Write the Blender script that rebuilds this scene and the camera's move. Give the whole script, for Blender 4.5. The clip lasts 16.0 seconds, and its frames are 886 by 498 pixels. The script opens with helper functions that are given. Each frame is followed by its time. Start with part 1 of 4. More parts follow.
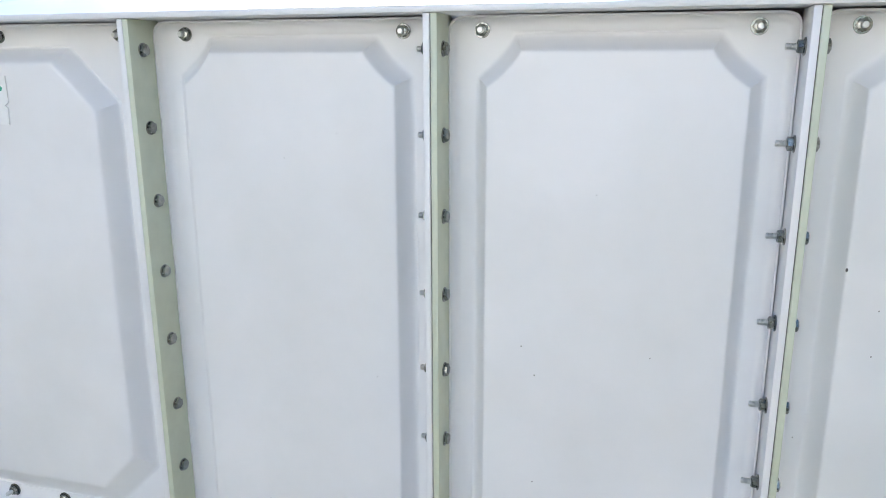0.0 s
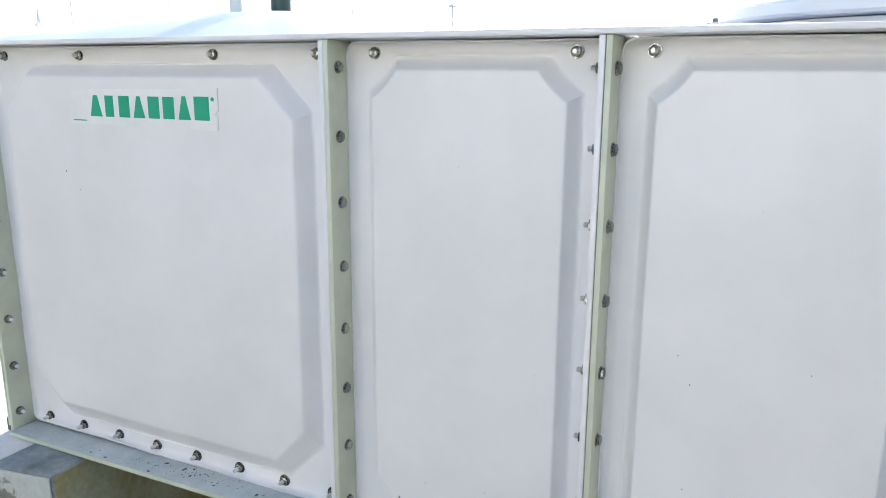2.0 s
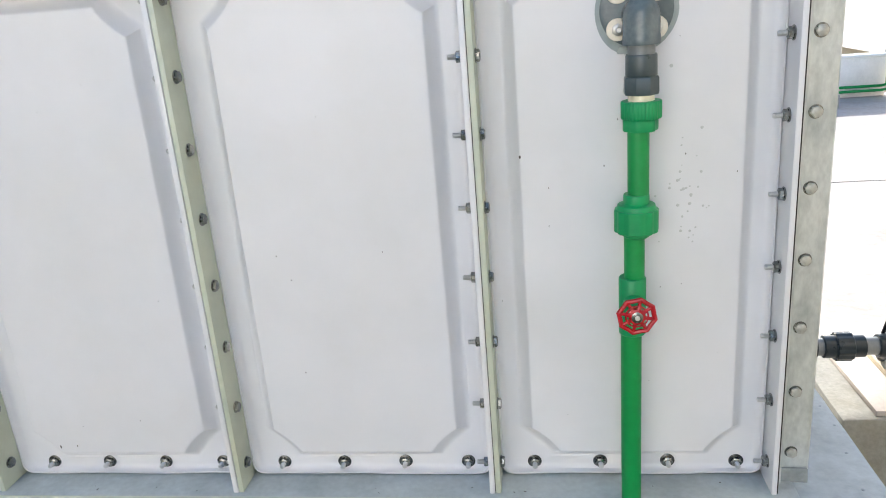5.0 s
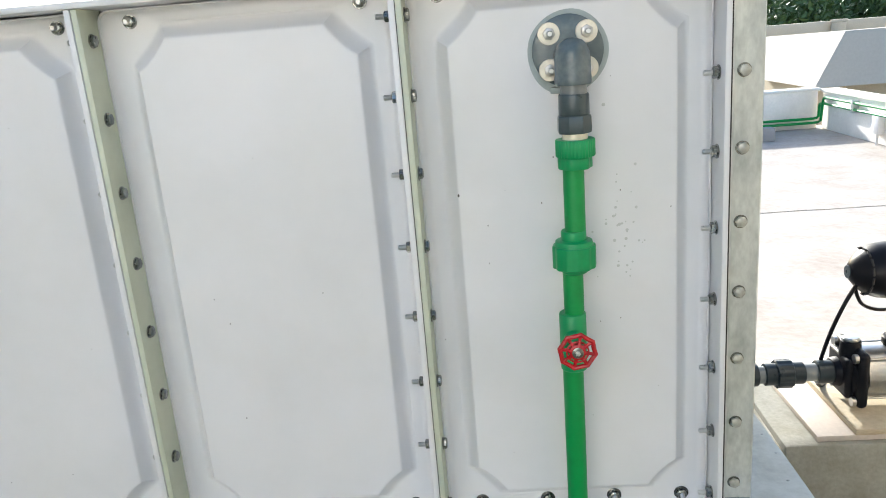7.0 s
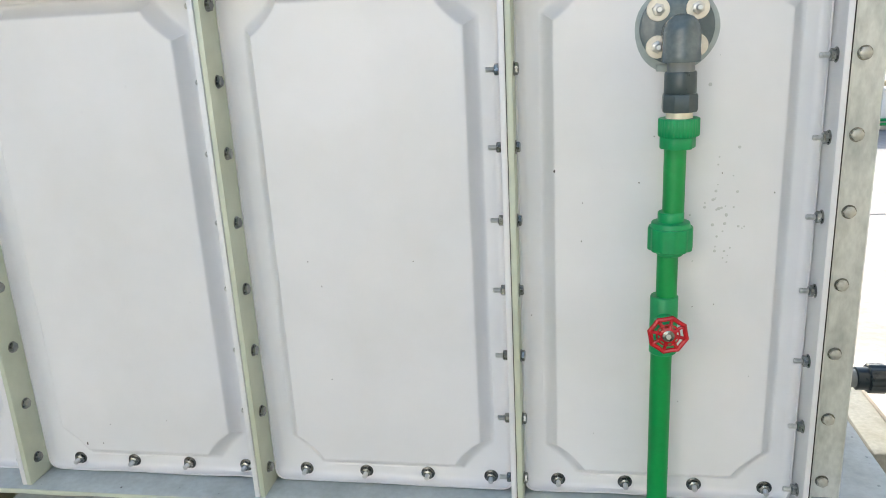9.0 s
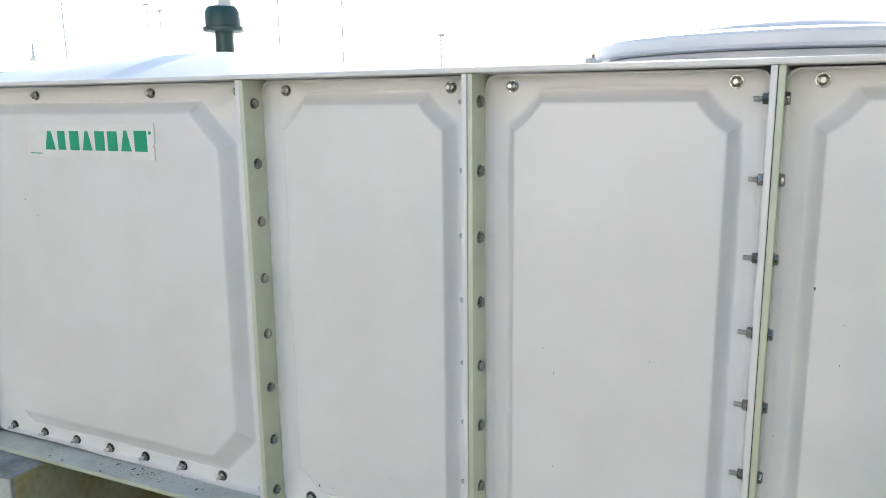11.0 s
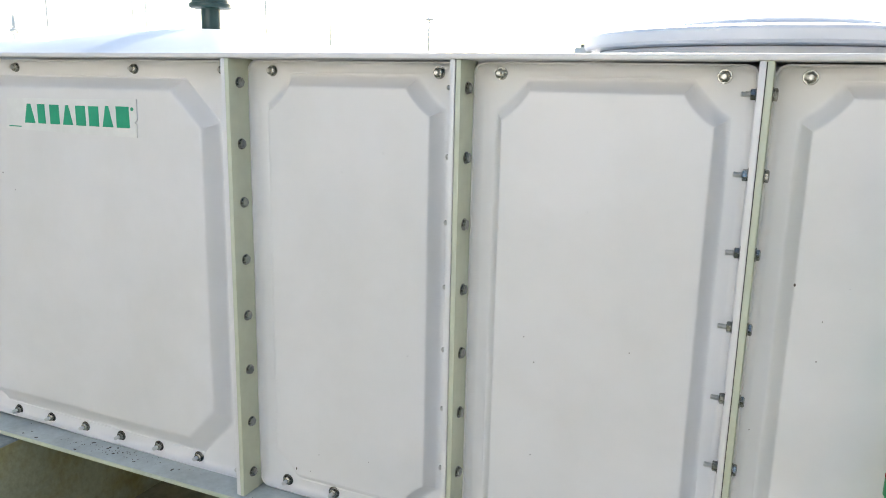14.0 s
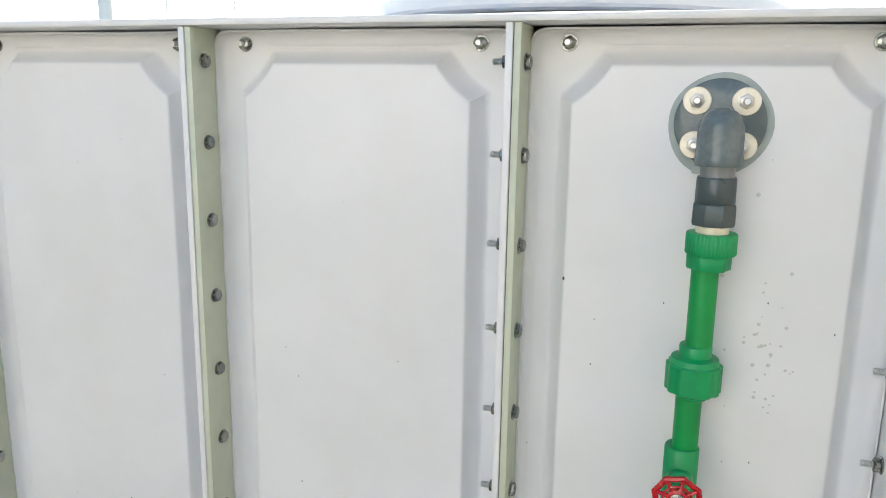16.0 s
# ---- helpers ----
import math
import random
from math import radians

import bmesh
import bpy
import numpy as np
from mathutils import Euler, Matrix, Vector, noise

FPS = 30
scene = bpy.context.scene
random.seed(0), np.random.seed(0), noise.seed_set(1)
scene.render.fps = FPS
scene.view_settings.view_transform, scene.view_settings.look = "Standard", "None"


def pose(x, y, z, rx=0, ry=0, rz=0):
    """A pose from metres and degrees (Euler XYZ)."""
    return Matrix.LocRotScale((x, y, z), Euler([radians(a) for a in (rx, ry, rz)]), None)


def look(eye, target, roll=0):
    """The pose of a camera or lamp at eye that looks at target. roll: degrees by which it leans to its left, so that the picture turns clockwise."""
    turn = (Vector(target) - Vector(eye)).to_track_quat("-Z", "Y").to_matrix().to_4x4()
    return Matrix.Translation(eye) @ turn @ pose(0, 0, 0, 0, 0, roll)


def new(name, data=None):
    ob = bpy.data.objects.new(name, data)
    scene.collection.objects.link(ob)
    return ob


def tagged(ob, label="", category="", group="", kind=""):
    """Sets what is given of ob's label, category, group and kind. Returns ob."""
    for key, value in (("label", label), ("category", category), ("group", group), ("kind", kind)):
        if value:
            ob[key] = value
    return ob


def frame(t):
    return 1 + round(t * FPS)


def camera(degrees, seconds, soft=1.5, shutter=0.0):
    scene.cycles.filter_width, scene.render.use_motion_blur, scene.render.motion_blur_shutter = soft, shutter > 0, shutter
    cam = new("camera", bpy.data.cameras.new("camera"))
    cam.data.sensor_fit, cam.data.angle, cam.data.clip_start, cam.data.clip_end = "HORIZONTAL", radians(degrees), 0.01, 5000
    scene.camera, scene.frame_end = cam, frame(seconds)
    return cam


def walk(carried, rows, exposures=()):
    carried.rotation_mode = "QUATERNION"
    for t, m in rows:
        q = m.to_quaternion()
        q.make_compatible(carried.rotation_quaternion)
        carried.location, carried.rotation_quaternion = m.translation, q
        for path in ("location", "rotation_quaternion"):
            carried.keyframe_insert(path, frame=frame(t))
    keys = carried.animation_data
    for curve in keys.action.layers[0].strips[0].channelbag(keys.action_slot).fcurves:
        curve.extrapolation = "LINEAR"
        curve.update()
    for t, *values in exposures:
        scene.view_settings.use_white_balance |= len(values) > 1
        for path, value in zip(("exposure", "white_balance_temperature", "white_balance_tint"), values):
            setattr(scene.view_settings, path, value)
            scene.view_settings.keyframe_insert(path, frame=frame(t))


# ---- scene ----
cam = camera(60.5, 16.0, soft=0.95)
PATH = [
    (0, (0.817, -1.104, 1.276), (0.276, 0.759, 0.79), -0.2),
    (0.5, (0.787, -1.123, 1.279), (0.108, 0.697, 0.804), 0.4),
    (1, (0.79, -1.153, 1.277), (0.036, 0.637, 0.801), 0.5),
    (1.5, (0.789, -1.173, 1.272), (-0.008, 0.6, 0.802), 0.4),
    (2, (0.787, -1.202, 1.28), (-0.065, 0.55, 0.831), 0.3),
    (2.5, (0.816, -1.235, 1.283), (-0.089, 0.496, 0.852), 0.0),
    (3, (0.91, -1.244, 1.275), (0.044, 0.505, 0.837), -0.5),
    (3.5, (0.984, -1.261, 1.273), (0.289, 0.552, 0.794), -1.7),
    (4, (1.04, -1.267, 1.263), (0.537, 0.594, 0.729), -3.0),
    (4.5, (1.07, -1.26, 1.251), (0.709, 0.618, 0.665), -4.3),
    (5, (1.096, -1.244, 1.251), (0.831, 0.64, 0.633), -4.7),
    (5.2, (1.099, -1.24, 1.251), (0.865, 0.646, 0.627), -4.7),
    (7.3, (1.125, -1.236, 1.255), (0.988, 0.687, 0.72), -4.7),
    (7.5, (1.129, -1.231, 1.249), (0.99, 0.686, 0.695), -4.6),
    (8, (1.11, -1.235, 1.223), (0.94, 0.669, 0.635), -4.1),
    (8.5, (1.1, -1.244, 1.233), (0.867, 0.648, 0.629), -3.6),
    (9, (1.085, -1.252, 1.238), (0.757, 0.639, 0.674), -3.1),
    (9.5, (1.054, -1.287, 1.273), (0.601, 0.601, 0.792), -2.1),
    (10, (1.033, -1.297, 1.279), (0.454, 0.576, 0.88), -1.0),
    (10.2, (1.045, -1.288, 1.282), (0.398, 0.566, 0.902), -1.0),
    (12.3, (1.0, -1.297, 1.295), (0.041, 0.406, 0.87), 0.3),
    (12.5, (0.994, -1.288, 1.29), (0.045, 0.42, 0.863), 0.5),
    (13, (1.018, -1.29, 1.296), (0.106, 0.436, 0.862), 0.8),
    (13.5, (1.042, -1.28, 1.292), (0.188, 0.476, 0.86), 1.0),
    (14, (1.034, -1.288, 1.292), (0.229, 0.494, 0.873), 1.2),
    (14.5, (1.047, -1.286, 1.289), (0.301, 0.522, 0.873), 0.8),
    (15, (1.08, -1.279, 1.28), (0.415, 0.559, 0.857), 0.1),
    (15.5, (1.146, -1.221, 1.269), (0.548, 0.64, 0.843), 0.0),
    (16, (1.221, -1.035, 1.252), (0.609, 0.825, 0.842), 0.9),
]
walk(cam, [(t, look(eye, target, roll)) for t, eye, target, roll in PATH],
     [(0.0, 1.41, 5600, 8.0), (0.5, 1.37, 5630, 9.0), (2.0, 1.35, 5700, 9.0), (3.0, 1.17, 5700, 6.0), (4.0, 1.44, 5830, 9.2), (5.0, 1.44, 5950, 10.2), (7.5, 1.3, 6000, 5.6), (9.0, 1.41, 6050, 6.6), (10.0, 1.31, 6000, 7.8), (12.5, 1.12, 6110, 7.1), (14.0, 1.23, 6080, 7.1), (15.0, 1.16, 6110, 7.1), (15.5, 1.3, 6110, 7.1), (16.0, 1.42, 6070, 7.1)])

# ---- world, sun, exposure ----
SUN_EL, SUN_AZ = 21.0, 8.0          # degrees up; degrees from +y towards -x
world = bpy.data.worlds.new("sky")
scene.world = world
world.use_nodes = True
wn = world.node_tree
sky = wn.nodes.new("ShaderNodeTexSky")
sky.sky_type = "NISHITA"
sky.sun_disc = False
sky.sun_elevation = radians(SUN_EL)
sky.sun_rotation = radians(-SUN_AZ)
sky.altitude, sky.air_density, sky.dust_density, sky.ozone_density = 50, 1.0, 2.0, 1.0
wn.nodes["Background"].inputs["Strength"].default_value = 0.15
wn.links.new(sky.outputs["Color"], wn.nodes["Background"].inputs["Color"])
sun = new("sun", bpy.data.lights.new("sun", "SUN"))
sun.data.energy, sun.data.angle, sun.data.color = 4.6, radians(1.0), (1.0, 0.92, 0.82)
sd = Vector((-math.sin(radians(SUN_AZ)) * math.cos(radians(SUN_EL)), math.cos(radians(SUN_AZ)) * math.cos(radians(SUN_EL)), math.sin(radians(SUN_EL))))
sun.matrix_world = Matrix.Translation(sd * 30) @ sd.to_track_quat("Z", "Y").to_matrix().to_4x4()


# ---- materials ----
def mat(name, base, rough=0.5, metal=0.0, spots=None, spot_amount=0.3, scale=6.0, fine=60.0, fine_amount=0.06, bump=0.05, piece=0.0, streak=0.0, shine=0.5):
    """A surface with broad patches towards a second colour, fine grain, uneven gloss and fine relief."""
    m = bpy.data.materials.new(name)
    m.use_nodes = True
    nt = m.node_tree
    b = nt.nodes["Principled BSDF"]
    b.inputs["Metallic"].default_value = metal
    b.inputs["Specular IOR Level"].default_value = shine
    co = nt.nodes.new("ShaderNodeTexCoord")
    mp = nt.nodes.new("ShaderNodeMapping")
    nt.links.new(co.outputs["Object"], mp.inputs["Vector"])
    if streak:
        mp.inputs["Scale"].default_value = (1.0, 1.0, 1.0 / streak)
    n1 = nt.nodes.new("ShaderNodeTexNoise")
    n1.inputs["Scale"].default_value, n1.inputs["Detail"].default_value, n1.inputs["Roughness"].default_value = scale, 6, 0.6
    n2 = nt.nodes.new("ShaderNodeTexNoise")
    n2.inputs["Scale"].default_value, n2.inputs["Detail"].default_value = fine, 4
    nt.links.new(mp.outputs["Vector"], n1.inputs["Vector"])
    nt.links.new(mp.outputs["Vector"], n2.inputs["Vector"])
    ramp = nt.nodes.new("ShaderNodeMapRange")
    ramp.inputs["From Min"].default_value, ramp.inputs["From Max"].default_value = 0.42, 0.72
    ramp.inputs["To Max"].default_value = spot_amount
    nt.links.new(n1.outputs["Fac"], ramp.inputs["Value"])
    mix = nt.nodes.new("ShaderNodeMix")
    mix.data_type = "RGBA"
    mix.inputs["A"].default_value = (*base, 1)
    mix.inputs["B"].default_value = (*(spots or [c * 0.7 for c in base]), 1)
    nt.links.new(ramp.outputs["Result"], mix.inputs["Factor"])
    hsv = nt.nodes.new("ShaderNodeHueSaturation")
    val = nt.nodes.new("ShaderNodeMapRange")
    val.inputs["To Min"].default_value, val.inputs["To Max"].default_value = 1 - fine_amount * 2, 1 + fine_amount * 2
    nt.links.new(n2.outputs["Fac"], val.inputs["Value"])
    last = val.outputs["Result"]
    if piece:
        oi = nt.nodes.new("ShaderNodeObjectInfo")
        pr = nt.nodes.new("ShaderNodeMapRange")
        pr.inputs["To Min"].default_value, pr.inputs["To Max"].default_value = 1 - piece, 1 + piece
        nt.links.new(oi.outputs["Random"], pr.inputs["Value"])
        mu = nt.nodes.new("ShaderNodeMath")
        mu.operation = "MULTIPLY"
        nt.links.new(last, mu.inputs[0])
        nt.links.new(pr.outputs["Result"], mu.inputs[1])
        last = mu.outputs[0]
    nt.links.new(last, hsv.inputs["Value"])
    nt.links.new(mix.outputs["Result"], hsv.inputs["Color"])
    nt.links.new(hsv.outputs["Color"], b.inputs["Base Color"])
    rr = nt.nodes.new("ShaderNodeMapRange")
    rr.inputs["To Min"].default_value, rr.inputs["To Max"].default_value = max(0.02, rough - 0.12), min(1, rough + 0.12)
    nt.links.new(n1.outputs["Fac"], rr.inputs["Value"])
    nt.links.new(rr.outputs["Result"], b.inputs["Roughness"])
    bp = nt.nodes.new("ShaderNodeBump")
    bp.inputs["Strength"].default_value, bp.inputs["Distance"].default_value = bump, 0.01
    nt.links.new(n2.outputs["Fac"], bp.inputs["Height"])
    nt.links.new(bp.outputs["Normal"], b.inputs["Normal"])
    return m


GRP = mat("white_grp", (0.74, 0.74, 0.75), 0.40, spots=(0.62, 0.62, 0.60), spot_amount=0.5, scale=2.6, fine=9, fine_amount=0.02, bump=0.04)
# Cream taken darker and more olive: dim side light is in this colour.
FIN = mat("shaded_cream_paint", (0.54, 0.58, 0.465), 0.45, spots=(0.44, 0.475, 0.36), spot_amount=0.5, scale=7, fine=40, fine_amount=0.04, bump=0.03)
SHELF = mat("grey_paint", (0.50, 0.545, 0.535), 0.5, spots=(0.30, 0.33, 0.31), spot_amount=0.6, scale=9, fine=90, fine_amount=0.08, bump=0.06)
GALV = mat("galvanised_steel", (0.63, 0.65, 0.615), 0.34, 0.45, spots=(0.33, 0.36, 0.345), spot_amount=0.85, scale=22, fine=160, fine_amount=0.10, bump=0.05, streak=2.2)
STEEL = mat("stainless_steel", (0.34, 0.345, 0.32), 0.26, 0.92, spots=(0.10, 0.10, 0.09), spot_amount=0.7, scale=60, fine=250, fine_amount=0.12, bump=0.03, piece=0.18)
DARKW = mat("dark_washer_steel", (0.13, 0.13, 0.125), 0.24, 0.92, spots=(0.05, 0.05, 0.045), spot_amount=0.8, scale=70, fine=250, fine_amount=0.12, bump=0.03, piece=0.2)
PALEZ = mat("pale_zinc", (0.62, 0.60, 0.55), 0.32, 0.55, spots=(0.34, 0.32, 0.27), scale=60, fine=250, bump=0.02)
BRIGHT = mat("bright_steel", (0.50, 0.50, 0.49), 0.32, 1.0, scale=20, fine=200, fine_amount=0.06, bump=0.02)
STUDS_STEEL = mat("dull_thread_steel", (0.58, 0.58, 0.56), 0.36, 0.75, scale=60, fine=250, fine_amount=0.1, bump=0.03)
CREAMW = mat("pale_washer", (0.72, 0.67, 0.56), 0.4, 0.4, spots=(0.45, 0.40, 0.32), scale=40, fine=200)
GREEN = mat("green_pipe", (0.004, 0.27, 0.055), 0.42, spots=(0.003, 0.20, 0.04), spot_amount=0.5, scale=14, fine=120, fine_amount=0.05, bump=0.03)
GREENL = mat("green_fitting", (0.007, 0.29, 0.085), 0.4, spots=(0.005, 0.22, 0.06), spot_amount=0.5, scale=18, fine=120, fine_amount=0.05, bump=0.03)
PVC = mat("grey_pvc", (0.105, 0.135, 0.14), 0.22, spots=(0.20, 0.23, 0.235), spot_amount=0.55, scale=30, fine=120, fine_amount=0.08, bump=0.02)
PVCS = mat("socket_pvc", (0.055, 0.075, 0.078), 0.32, spots=(0.10, 0.12, 0.12), spot_amount=0.5, scale=30, fine=120, bump=0.02)
PVCM = mat("mid_grey_pvc", (0.20, 0.215, 0.215), 0.35, scale=20, fine=120, bump=0.03)
PVCD = mat("dark_pvc", (0.022, 0.032, 0.038), 0.3, scale=25, fine=120, bump=0.02, shine=0.35)
GASKET = mat("pale_gasket", (0.36, 0.41, 0.40), 0.6, scale=30, fine=100, bump=0.05)
RED = mat("red_paint", (0.44, 0.003, 0.010), 0.24, spots=(0.36, 0.008, 0.015), scale=40, fine=150, bump=0.04)
RUSTY = mat("dull_zinc", (0.47, 0.47, 0.42), 0.42, 0.5, spots=(0.28, 0.27, 0.22), spot_amount=0.8, scale=90, fine=300, fine_amount=0.1)
WHITEB = mat("white_render", (0.50, 0.47, 0.435), 0.9, spots=(0.43, 0.40, 0.365), scale=0.6, fine=15, fine_amount=0.05, bump=0.2)
# Paler than the distant things are: haze over them is put into the colour.
FARP = mat("hazed_far_paint", (0.88, 0.84, 0.76), 0.8, scale=1.0, fine=10, fine_amount=0.03)
BRASS = mat("pale_brass", (0.80, 0.73, 0.57), 0.35, 0.3, scale=40, fine=150)
STICKER = mat("white_vinyl", (0.76, 0.77, 0.76), 0.32, scale=12, fine=60, fine_amount=0.02, bump=0.02)
INK = mat("green_ink", (0.02, 0.34, 0.19), 0.4, spots=(0.04, 0.40, 0.25), scale=25, fine=90, fine_amount=0.05)
CONC = mat("concrete", (0.44, 0.42, 0.37), 0.9, spots=(0.22, 0.20, 0.12), spot_amount=0.85, scale=5, fine=70, fine_amount=0.15, bump=0.5)
PAD = mat("pale_grey_screed", (0.37, 0.41, 0.415), 0.7, spots=(0.27, 0.29, 0.28), spot_amount=0.75, scale=7, fine=60, fine_amount=0.10, bump=0.15)
PLINTH = mat("olive_concrete", (0.315, 0.305, 0.26), 0.92, spots=(0.19, 0.185, 0.14), spot_amount=0.7, scale=7, fine=90, fine_amount=0.10, bump=0.14)
BEAMC = mat("stained_blue_grey_concrete", (0.33, 0.365, 0.37), 0.75, spots=(0.10, 0.11, 0.105), spot_amount=0.85, scale=9, fine=60, fine_amount=0.12, bump=0.2)
MOSS = mat("mossy_concrete", (0.36, 0.38, 0.27), 0.95, spots=(0.24, 0.20, 0.05), spot_amount=0.95, scale=4.5, fine=60, fine_amount=0.14, bump=0.25)
APRON = mat("stained_apron", (0.22, 0.215, 0.15), 0.9, spots=(0.11, 0.11, 0.05), spot_amount=0.9, scale=2.5, fine=45, fine_amount=0.15, bump=0.4)
FLAKE = mat("peeling_paint", (0.47, 0.50, 0.48), 0.85, spots=(0.20, 0.195, 0.17), spot_amount=1.0, scale=13, fine=60, fine_amount=0.1, bump=0.5)
for nd in FLAKE.node_tree.nodes:
    if nd.type == "MAP_RANGE" and abs(nd.inputs["From Min"].default_value - 0.42) < 1e-4:
        nd.inputs["From Min"].default_value, nd.inputs["From Max"].default_value = 0.56, 0.60
FLOORM = mat("pale_roof_screed", (0.41, 0.37, 0.335), 0.9, spots=(0.31, 0.26, 0.215), spot_amount=0.75, scale=2.6, fine=25, fine_amount=0.10, bump=0.3)
WHITEW = mat("white_wall_paint", (0.74, 0.73, 0.72), 0.85, spots=(0.55, 0.53, 0.50), spot_amount=0.6, scale=2.5, fine=40, fine_amount=0.06, bump=0.2)
# White paint raised and warmed: glow from the sunlit floor is in the colour.
PARAP = mat("bounce_lit_white_paint", (0.84, 0.79, 0.73), 0.85, spots=(0.62, 0.57, 0.51), spot_amount=0.6, scale=2.5, fine=40, fine_amount=0.06, bump=0.2)
BEIGE = mat("beige_render", (0.56, 0.49, 0.39), 0.9, spots=(0.46, 0.39, 0.30), spot_amount=0.5, scale=0.8, fine=20, fine_amount=0.06, bump=0.2)
GREYB = mat("grey_render", (0.30, 0.30, 0.31), 0.9, scale=0.8, fine=20, fine_amount=0.05, bump=0.2)
TILE = mat("beige_tile", (0.56, 0.49, 0.42), 0.5, spots=(0.46, 0.40, 0.34), scale=12, fine=90, fine_amount=0.06, bump=0.05, piece=0.05)
WOOD = mat("pale_board", (0.50, 0.42, 0.29), 0.7, spots=(0.36, 0.28, 0.17), spot_amount=0.7, scale=5, fine=60, fine_amount=0.12, bump=0.15, streak=0.2)
BLACK = mat("black_plastic", (0.005, 0.005, 0.007), 0.36, scale=20, fine=150, bump=0.03, shine=0.2)
BLACKI = mat("black_cast_iron", (0.004, 0.0045, 0.007), 0.45, scale=20, fine=200, fine_amount=0.1, bump=0.1, shine=0.2)
VENT = mat("dark_green_plastic", (0.02, 0.055, 0.05), 0.4, scale=20, fine=100, bump=0.04)
TANP = mat("tan_pipe", (0.42, 0.33, 0.20), 0.5, scale=20, fine=100)
GAP = mat("black_seal", (0.02, 0.02, 0.02), 0.8, scale=20, fine=100)
SPECK = mat("dirt_speck", (0.10, 0.09, 0.08), 0.9, scale=50, fine=300)
DRIP = mat("dried_drop", (0.57, 0.58, 0.56), 0.2, scale=50, fine=300)
EARTH = mat("earth", (0.22, 0.19, 0.14), 0.95, spots=(0.10, 0.12, 0.05), scale=0.08, fine=1.5, fine_amount=0.2, bump=0.3)
BARK = mat("bark", (0.12, 0.09, 0.06), 0.95, scale=8, fine=50, fine_amount=0.2, bump=0.5)
LEAF = mat("leaves", (0.055, 0.10, 0.025), 0.6, spots=(0.03, 0.06, 0.02), scale=2, fine=12, fine_amount=0.2)


# ---- building helpers ----
def finish(bm, smooth=True, angle=35):
    bmesh.ops.recalc_face_normals(bm, faces=bm.faces)
    for f in bm.faces:
        f.smooth = smooth
    if smooth:
        for e in bm.edges:
            if len(e.link_faces) == 2 and e.calc_face_angle(0) > radians(angle):
                e.smooth = False
    me = bpy.data.meshes.new("mesh")
    bm.to_mesh(me)
    bm.free()
    return me


def part(name, bm, material, parent=None, label="", smooth=True, at=None):
    """Links a bmesh (or a mesh made before) as one object, under a parent where one is given."""
    me = finish(bm, smooth) if isinstance(bm, bmesh.types.BMesh) else bm
    me.name = name
    if not me.materials:
        me.materials.append(material)
    ob = new(name, me)
    if at is not None:
        ob.matrix_basis = at
    if parent is not None:
        ob.parent = parent
    if label:
        ob["label"] = label
    return ob


def thing(name, label, category, at=(0, 0, 0), group="", kind=""):
    ob = new(name)
    ob.empty_display_size = 0.1
    ob.location = at
    return tagged(ob, label, category, group, kind)


def box(x0, x1, y0, y1, z0, z1, bevel=0.0, seg=2, bm=None):
    bm = bm or bmesh.new()
    r = bmesh.ops.create_cube(bm, size=1)
    vs = r["verts"]
    bmesh.ops.transform(bm, matrix=Matrix.LocRotScale(((x0 + x1) / 2, (y0 + y1) / 2, (z0 + z1) / 2), None, (x1 - x0, y1 - y0, z1 - z0)), verts=vs)
    if bevel:
        es = list({e for v in vs for e in v.link_edges})
        bmesh.ops.bevel(bm, geom=es, offset=bevel, segments=seg, profile=0.5, affect="EDGES")
    return bm


def rough_box(x0, x1, y0, y1, z0, z1, cell=0.04, amount=0.006, seed=0.0, bevel=0.012):
    """A cast block with worn edges and an uneven skin."""
    bm = box(x0, x1, y0, y1, z0, z1, bevel, 2)
    for axis, lo, hi in ((0, x0, x1), (1, y0, y1), (2, z0, z1)):
        n = min(40, int((hi - lo) / cell))
        for k in range(1, n):
            p, no = Vector(), Vector()
            p[axis], no[axis] = lo + (hi - lo) * k / n, 1
            bmesh.ops.bisect_plane(bm, geom=bm.verts[:] + bm.edges[:] + bm.faces[:], plane_co=p, plane_no=no)
    for v in bm.verts:
        q = v.co * 9 + Vector((seed, 0, 0))
        v.co += Vector((noise.noise(q), noise.noise(q + Vector((7, 0, 0))), noise.noise(q + Vector((0, 7, 0))))) * amount
    return bm


def turned(profile, seg=32, bm=None, m=None, cap=True):
    """A body turned about local z from (radius, height) pairs."""
    bm = bm or bmesh.new()
    rings = []
    made = []
    for r, h in profile:
        ring_ = [bm.verts.new((r * math.cos(2 * math.pi * i / seg), r * math.sin(2 * math.pi * i / seg), h)) for i in range(seg)]
        rings.append(ring_)
        made += ring_
    for a, b in zip(rings, rings[1:]):
        for i in range(seg):
            bm.faces.new((a[i], a[(i + 1) % seg], b[(i + 1) % seg], b[i]))
    if cap:
        bm.faces.new(rings[0][::-1])
        bm.faces.new(rings[-1])
    if m is not None:
        bmesh.ops.transform(bm, matrix=m, verts=made)
    return bm


